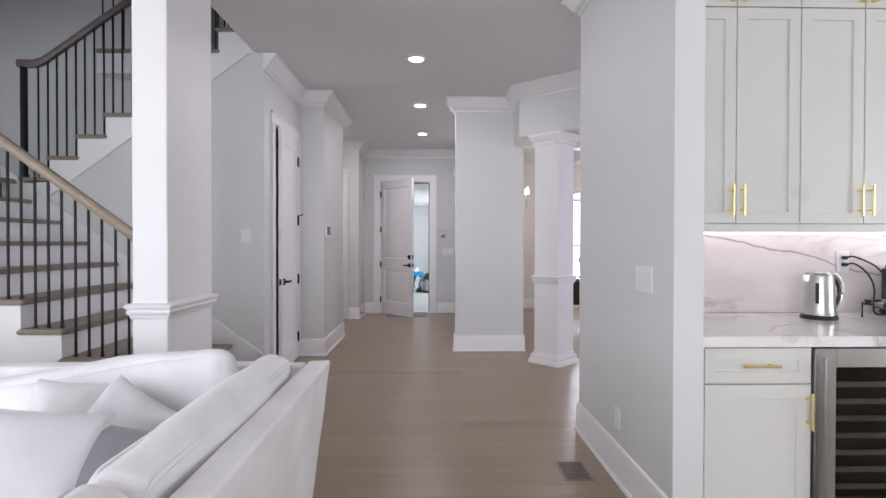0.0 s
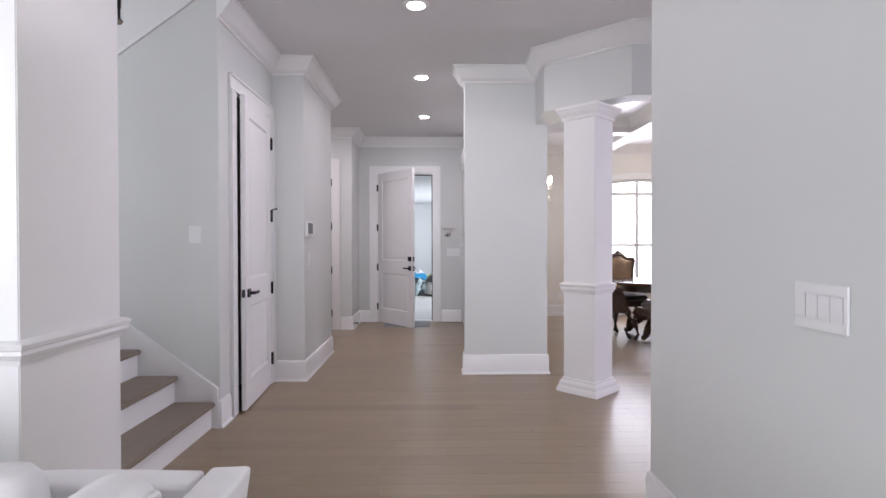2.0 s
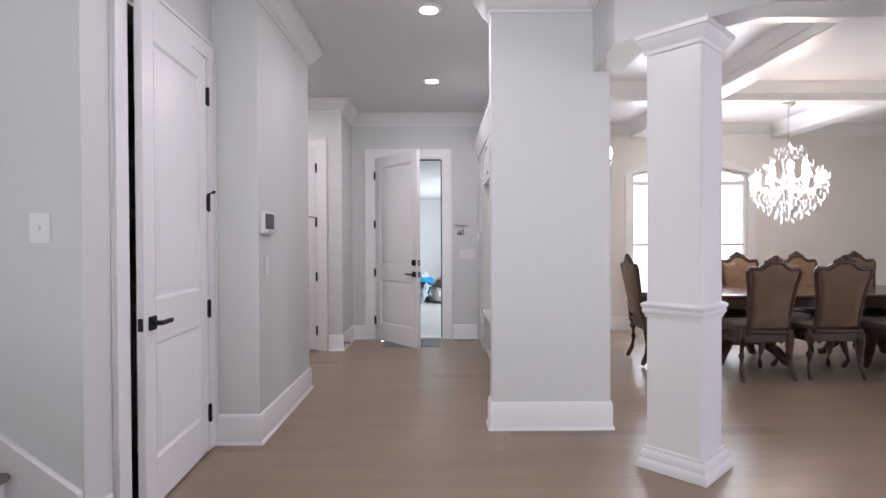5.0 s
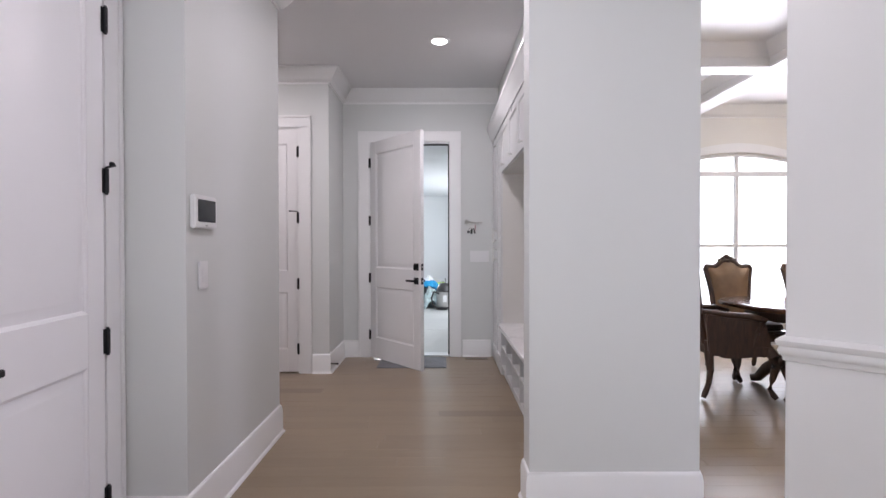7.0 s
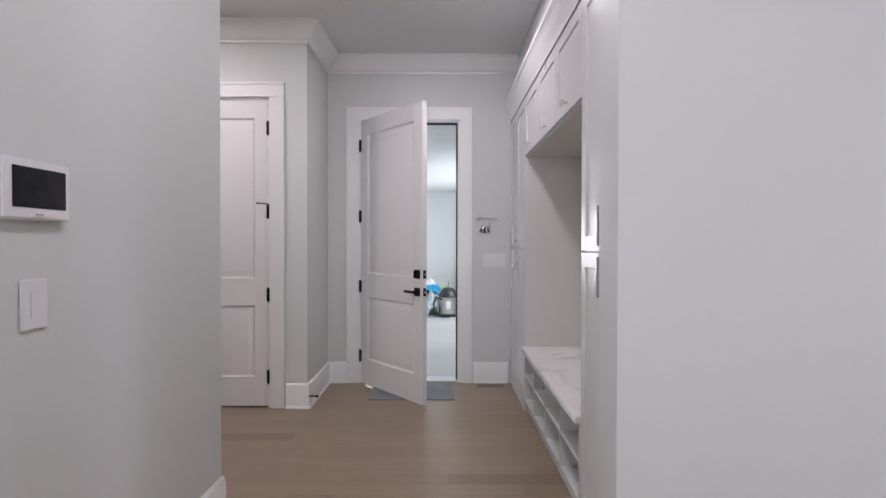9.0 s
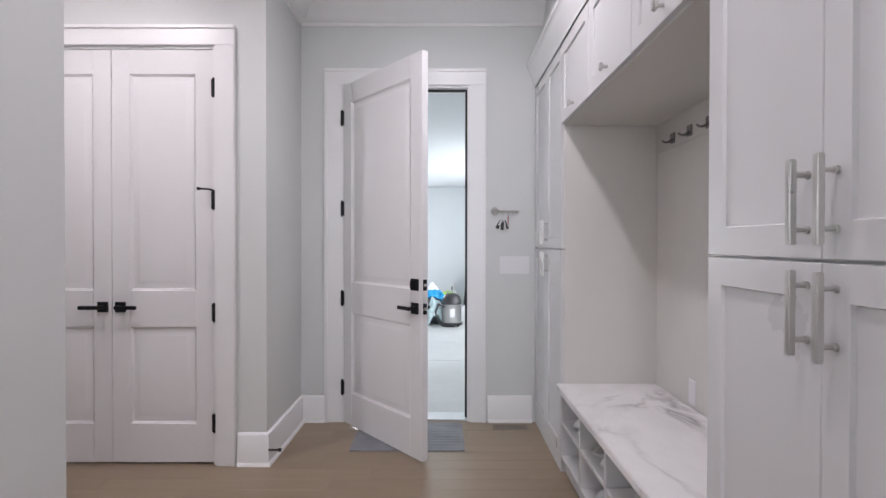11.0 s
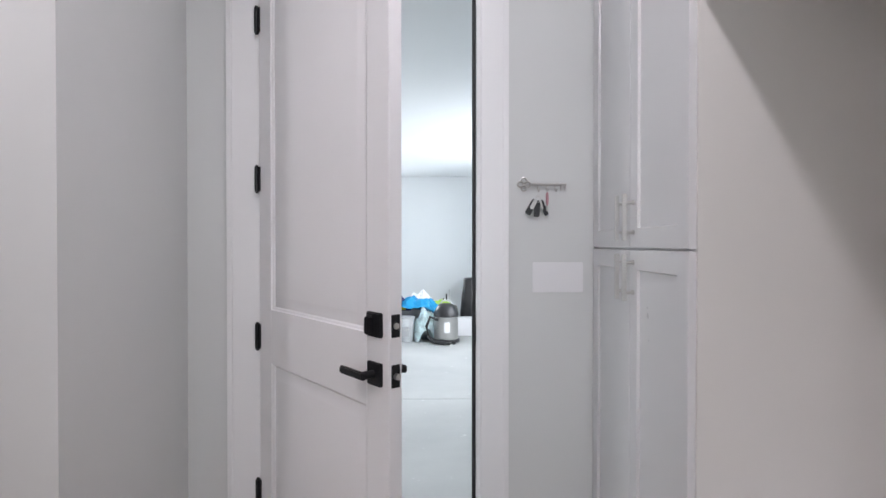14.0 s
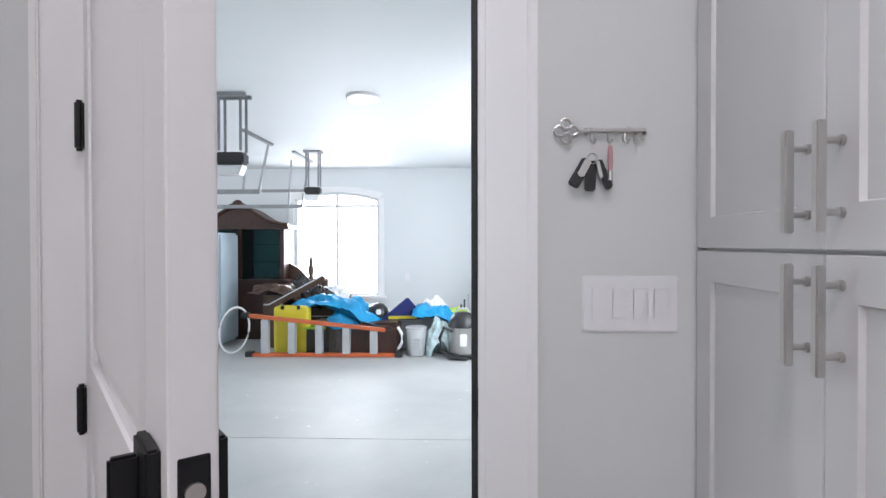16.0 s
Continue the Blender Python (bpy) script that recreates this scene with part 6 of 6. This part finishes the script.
for x in (-0.1, 0.1):
    b = B()
    box(b, x - 0.02, x + 0.02, -0.096, -0.07, 0.555, 0.60, 0.005)
    part("latch", b, BLACKP, ys, "black latch")

bl = thing("storage_bin", "black bin with a yellow lid edge among the clutter", "bin", pose(-1.70, 14.92, GZ))
b = B()
box(b, -0.16, 0.16, -0.15, 0.15, 0, 0.33, 0.02)
part("body", b, BLACKP, bl)
b = B()
box(b, -0.17, 0.17, -0.16, 0.16, 0.3, 0.34, 0.01)
part("lid", b, GREEN, bl)
cr = thing("slatted_crate", "weathered grey-brown slatted wooden crate", "crate", pose(-1.42, 15.0, GZ))
for k in range(6):
    b = B()
    box(b, -0.24 + 0.085 * k, -0.175 + 0.085 * k, -0.16, -0.14, 0.0, 0.42, 0.004)
    part("slat", b, CRATEW, cr)
b = B()
box(b, -0.24, 0.26, -0.138, 0.15, 0.0, 0.40)
part("body", b, CRATEW, cr)
bb_ = thing("nightstand", "small red-brown wooden nightstand with rounded drawers", "nightstand", pose(-0.86, 14.90, GZ))
b = B()
box(b, -0.25, 0.25, -0.17, 0.17, 0.03, 0.40, 0.03)
part("body", b, RUSTW, bb_)
for z in (0.06, 0.23):
    b = B()
    pillow_mesh(b, 0.44, 0.04, 0.14, 0.3, 14, pose(0, -0.175, z + 0.07))
    part("drawer", b, RUSTW, bb_)
b = B()
tube(b, [(0.24, -0.18, 0.08), (0.29, -0.2, 0.16), (0.29, -0.2, 0.27), (0.24, -0.18, 0.35)], 0.02, 8)
part("side_scroll", b, PLAST, bb_)

bk = thing("bucket", "cloudy grey-white plastic bucket with a printed label", "bucket", pose(-0.40, 14.78, GZ))
b = B()
lathe(b, [(0.10, 0), (0.105, 0.01), (0.122, 0.31), (0.128, 0.315), (0.128, 0.335), (0.12, 0.34)], 24)
part("pail", b, PAILP, bk)
b = B()
lathe(b, [(0.131, 0.325), (0.133, 0.345), (0.12, 0.35), (0.11, 0.345)], 24)
part("lid", b, GREYP, bk)
b = B()
tube(b, [(0.13 * math.cos(a), -0.13 * abs(math.sin(a)) - 0.002, 0.29 - 0.12 * math.sin(a)) for a in [math.pi * k / 10 for k in range(11)]], 0.003, 6)
part("bail_handle", b, STEEL, bk)
b = B()
box(b, -0.05, 0.05, -0.119, -0.110, 0.08, 0.22, 0.002)
part("label_patch", b, GREYP, bk)


def heap(name, label, category, m, sx, sy, sz, material, seed, rough=0.35):
    """A slumped soft heap: a folded tarp, a bag or a coat."""
    o = thing(name, label, category, m)
    b = B()
    n1, n2 = 40, 40
    rows = []
    for i in range(n1 + 1):
        row = []
        for k in range(n2 + 1):
            u, v = 2 * i / n1 - 1, 2 * k / n2 - 1
            r = min(1.0, math.hypot(u, v) / 1.15)
            fold = noise.noise(Vector((u * 2.2 + seed, v * 2.2, seed))) * rough - abs(noise.noise(Vector((u * 5 + v * 2 + seed, v * 3, 2.0)))) * rough * 0.9 + noise.noise(Vector((u * 11 + seed, v * 9, 5.0))) * rough * 0.22
            z = max(0.0, (1 - r * r)) ** 0.6
            row.append(b.verts.new((sx / 2 * u * (1 + 0.2 * fold), sy / 2 * v * (1 + 0.2 * fold), sz * max(0.0, z * (1 + fold)))))
        rows.append(row)
    for i in range(n1):
        for k in range(n2):
            b.faces.new((rows[i][k], rows[i + 1][k], rows[i + 1][k + 1], rows[i][k + 1]))
    edge = [rows[i][0] for i in range(n1 + 1)] + [rows[n1][k] for k in range(1, n2 + 1)] + [rows[i][n2] for i in range(n1 - 1, -1, -1)] + [rows[0][k] for k in range(n2 - 1, 0, -1)]
    b.faces.new(edge[::-1])
    part("folds", b, material, o)
    return o


# stacked boxes under the heaps
for x, y, w, d_, h_, mt_ in ((-1.6, 15.4, 1.1, 0.55, 0.52, RUSTW), (-0.62, 15.4, 0.85, 0.5, 0.45, GREYP), (0.1, 15.35, 0.5, 0.45, 0.42, CHAIRW), (-2.3, 15.3, 0.3, 0.3, 0.7, CHAIRW)):
    o = thing("moving_box", "stacked storage box under garage clutter", "box", pose(x, y, GZ))
    b = B()
    box(b, -w / 2, w / 2, -d_ / 2, d_ / 2, 0, h_, 0.012)
    part("carton", b, mt_, o)
    b = B()
    box(b, -w / 2 + 0.01, w / 2 - 0.01, -d_ / 2 - 0.004, d_ / 2 + 0.004, h_ * 0.8, h_ * 0.83)
    part("tape", b, GREYP, o)
heap("tarp", "bright blue crumpled tarp thrown over boxes", "tarp", pose(-1.40, 15.15, GZ + 0.44, -8, 12, -6), 1.15, 0.75, 0.25, BLUE, 3.1, 0.55)
heap("tarp", "bright blue cloth spilling over a box", "tarp", pose(-1.18, 14.98, GZ + 0.33, 25, 18, 0), 0.7, 0.45, 0.16, BLUE, 5.7, 0.5)
heap("tarp", "bright blue plastic sheet on the clutter", "tarp", pose(-0.20, 15.1, GZ + 0.40, 0, 14, 10), 0.62, 0.5, 0.17, BLUE, 8.3, 0.5)
heap("laundry_bag", "light blue and white printed bag", "bag", pose(-0.10, 14.84, GZ), 0.36, 0.34, 0.44, BAGS, 1.7, 0.3)
heap("duffel_bag", "black duffel bag sunk between the boxes", "bag", pose(-1.78, 15.28, GZ + 0.52), 0.5, 0.4, 0.30, BLACKP, 7.7, 0.4)
heap("blanket", "dark brown blanket over the back boxes", "blanket", pose(-2.25, 15.3, GZ + 0.68, 0, 8, 0), 0.75, 0.5, 0.16, CHAIRW, 3.9, 0.4)
heap("coat", "dark coat heaped on the boxes", "coat", pose(-2.0, 15.4, GZ + 0.5), 0.7, 0.5, 0.36, BLACKP, 2.2, 0.5)
heap("plastic_bag", "white plastic bag on top of the clutter", "bag", pose(-0.20, 15.4, GZ + 0.45), 0.34, 0.3, 0.19, PLAST, 6.1, 0.4)
heap("plastic_bag", "white bag lying on the tarp", "bag", pose(-1.62, 15.5, GZ + 0.62), 0.5, 0.3, 0.16, PLAST, 9.4, 0.4)
heap("bag", "lime green bag on the clutter", "bag", pose(0.1, 15.3, GZ + 0.42), 0.34, 0.3, 0.10, GREEN, 4.4, 0.3)
hm = thing("helmet", "black helmet with a white mark on the clutter", "helmet", pose(-0.92, 15.1, GZ + 0.42))
b = B()
lathe(b, [(0.13, 0.0), (0.14, 0.05), (0.12, 0.12), (0.07, 0.17), (0.01, 0.19)], 20)
part("shell", b, BLACKP, hm)
b = B()
box(b, -0.005, 0.055, -0.155, -0.12, 0.05, 0.115, 0.008)
part("mark", b, PLAST, hm)
nv = thing("folded_tent", "navy folded fabric panel standing on the pile", "bag", pose(-0.58, 15.05, GZ + 0.40, 0, 0, 8))
b = B()
prism(b, [(-0.3, 0.0), (0.24, 0.0), (0.24, 0.05), (0.06, 0.27), (0.03, 0.27)], "y", -0.05, 0.05)
part("cover", b, NAVY, nv)
b = B()
box(b, -0.2, 0.16, -0.062, -0.05, 0.01, 0.05, 0.004)
part("strip", b, YELLOW, nv, "yellow strip")
sp = thing("bed_post", "dark turned wooden bed post standing among boxes", "bed part", pose(-1.98, 15.75, GZ))
b = B()
lathe(b, [(0.04, 0), (0.05, 0.3), (0.03, 0.45), (0.05, 0.6), (0.035, 0.72), (0.055, 0.82), (0.025, 0.92), (0.045, 1.0), (0.02, 1.08), (0.028, 1.12), (0.008, 1.2)], 14)
part("post", b, CHAIRW, sp)
hb = thing("headboard", "dark carved headboard leaning behind the boxes", "bed part", pose(-2.3, 15.95, GZ, -6, 0, 0))
b = B()
prism(b, [(-0.15, 0.0), (0.5, 0.0), (0.5, 0.85), (0.4, 0.9), (0.25, 0.82), (0.05, 1.02), (-0.12, 1.1), (-0.15, 1.02)], "y", -0.04, 0.04)
part("panel", b, CHAIRW, hb)
bd = thing("folded_board", "dark folded panel leaning across the pile", "panel", pose(-2.25, 15.05, GZ + 0.55, 0, -28, 0))
b = B()
box(b, -0.05, 0.75, -0.03, 0.03, 0.0, 0.08, 0.008)
part("panel", b, CHAIRW, bd)
b = B()
box(b, -0.05, 0.75, -0.035, -0.029, 0.06, 0.075)
part("edge_strip", b, ALU, bd)

vc = thing("shop_vacuum", "grey wet and dry vacuum with a black hose", "vacuum cleaner", pose(0.17, 14.66, GZ))
b = B()
lathe(b, [(0.165, 0.05), (0.17, 0.07), (0.165, 0.36), (0.172, 0.37)], 28)
part("drum", b, STEEL, vc, "shiny steel drum")
b = B()
lathe(b, [(0.175, 0.37), (0.172, 0.42), (0.13, 0.50), (0.09, 0.54), (0.03, 0.55)], 28)
hd = part("motor_head", b, BLACKP, vc, "dark motor head")
b = B()
tube(b, [(-0.08, 0, 0.53), (-0.05, 0, 0.585), (0.05, 0, 0.585), (0.08, 0, 0.53)], 0.014, 10)
part("handle", b, GREYP, hd)
b = B()
lathe(b, [(0.185, 0.02), (0.19, 0.05), (0.175, 0.06)], 24)
part("caster_base", b, BLACKP, vc)
for a in range(4):
    b = B()
    cyl(b, 0.024, -0.012, 0.012, seg=14, m=pose(0.185 * math.cos(a * 1.571 + 0.6), 0.185 * math.sin(a * 1.571 + 0.6), 0.024, 90, 0, 0))
    part("caster", b, BLACKP, vc)
b = B()
tube(b, [(-0.12, -0.12, 0.33), (-0.22, -0.16, 0.38), (-0.27, -0.14, 0.25), (-0.25, -0.1, 0.10), (-0.14, -0.19, 0.03), (0.05, -0.22, 0.025)], 0.02, 10)
part("hose", b, BLACKP, vc, "black ribbed hose")
b = B()
box(b, -0.03, 0.05, -0.178, -0.155, 0.16, 0.3, 0.006)
part("label_patch", b, PLAST, vc)
tl = thing("pole_set", "tall black bag and short poles against the wall", "poles", pose(0.32, 15.9, GZ))
for k in range(4):
    b = B()
    cyl(b, 0.012, 0, 0.42 + 0.07 * k, -0.22 + 0.05 * k, 0.02 * k, 8)
    part("pole", b, (PLAST, RUSTW, BLACKP, ALU)[k], tl)
b = B()
soft_box(b, 0.22, 0.2, 0.82, 0.05, pose(0.24, 0, 0.41, 0, 4, 0), 0.01, 0.02, 3.0)
part("bag", b, BLACKP, tl)
ct = thing("small_carton", "white carton at the garage wall", "box", pose(0.48, 15.3, GZ))
b = B()
box(b, -0.15, 0.15, -0.12, 0.12, 0, 0.26, 0.006)
part("carton", b, PLAST, ct)
plate("power_outlet", "white power outlet on the garage wall", pose(-0.68, 16.499, 0.75), 0.075, 0.118, 1, "socket")

# ---- floor planks ----
rnd = random.Random(5)
floor = tagged(new("floor", None), "smooth greige oak plank floor, slightly glossy", "floor", "", "structure")
PW = 0.127


def plank_data(w):
    """One plank with eased edges, from x = 0 to w."""
    e, g, t = 0.0007, 0.0002, 0.014
    v, f = [], []
    for z, i in ((-t, 0), (-e, 0), (0, e)):
        v += [(g + i, g + i, z), (w - g - i, g + i, z), (w - g - i, PW - g - i, z), (g + i, PW - g - i, z)]
    for r in (0, 4):
        f += [(r + k, r + (k + 1) % 4, r + 4 + (k + 1) % 4, r + 4 + k) for k in range(4)]
    f.append((8, 9, 10, 11))
    return v, f


LENGTHS = (0.6, 0.9, 1.2, 1.5, 1.8)
shared = []
for w in LENGTHS:
    me = bpy.data.meshes.new("plank")
    me.from_pydata(*plank_data(w)[:1], [], plank_data(w)[1])
    me.materials.append(FLOOR)
    shared.append(me)
rv, rf, singles = [], [], 0
y = -6.1
while y < 10.25:
    x0, x1 = (-5.0, 7.6) if y < 9.45 - PW else (1.38, 7.1)
    if 9.45 - PW <= y < 9.45:
        x0 = -1.1
    x = x0 - rnd.uniform(0, 1.2)
    while x < x1:
        k = rnd.choice((0, 1, 1, 2, 2, 3, 3, 4))
        w = LENGTHS[k]
        if -2.2 < x < 1.4 and 2.3 < y < 9.4 and x + w > -1.4 and singles < 300:
            o = new("plank", shared[k])
            o.parent = floor
            o.location = (x, y, 0)
            singles += 1
        else:
            v, f = plank_data(w)
            n0 = len(rv)
            rv += [(min(max(a + x, x0), x1 + 0.3), b_ + y, c_) for a, b_, c_ in v]
            rf += [tuple(n0 + i for i in q) for q in f]
        x += w
    y += PW
me = bpy.data.meshes.new("far_planks")
me.from_pydata(rv, [], rf)
me.materials.append(FLOOR)
o = new("far_planks", me)
o.parent = floor
tagged(o, kind="stuff")
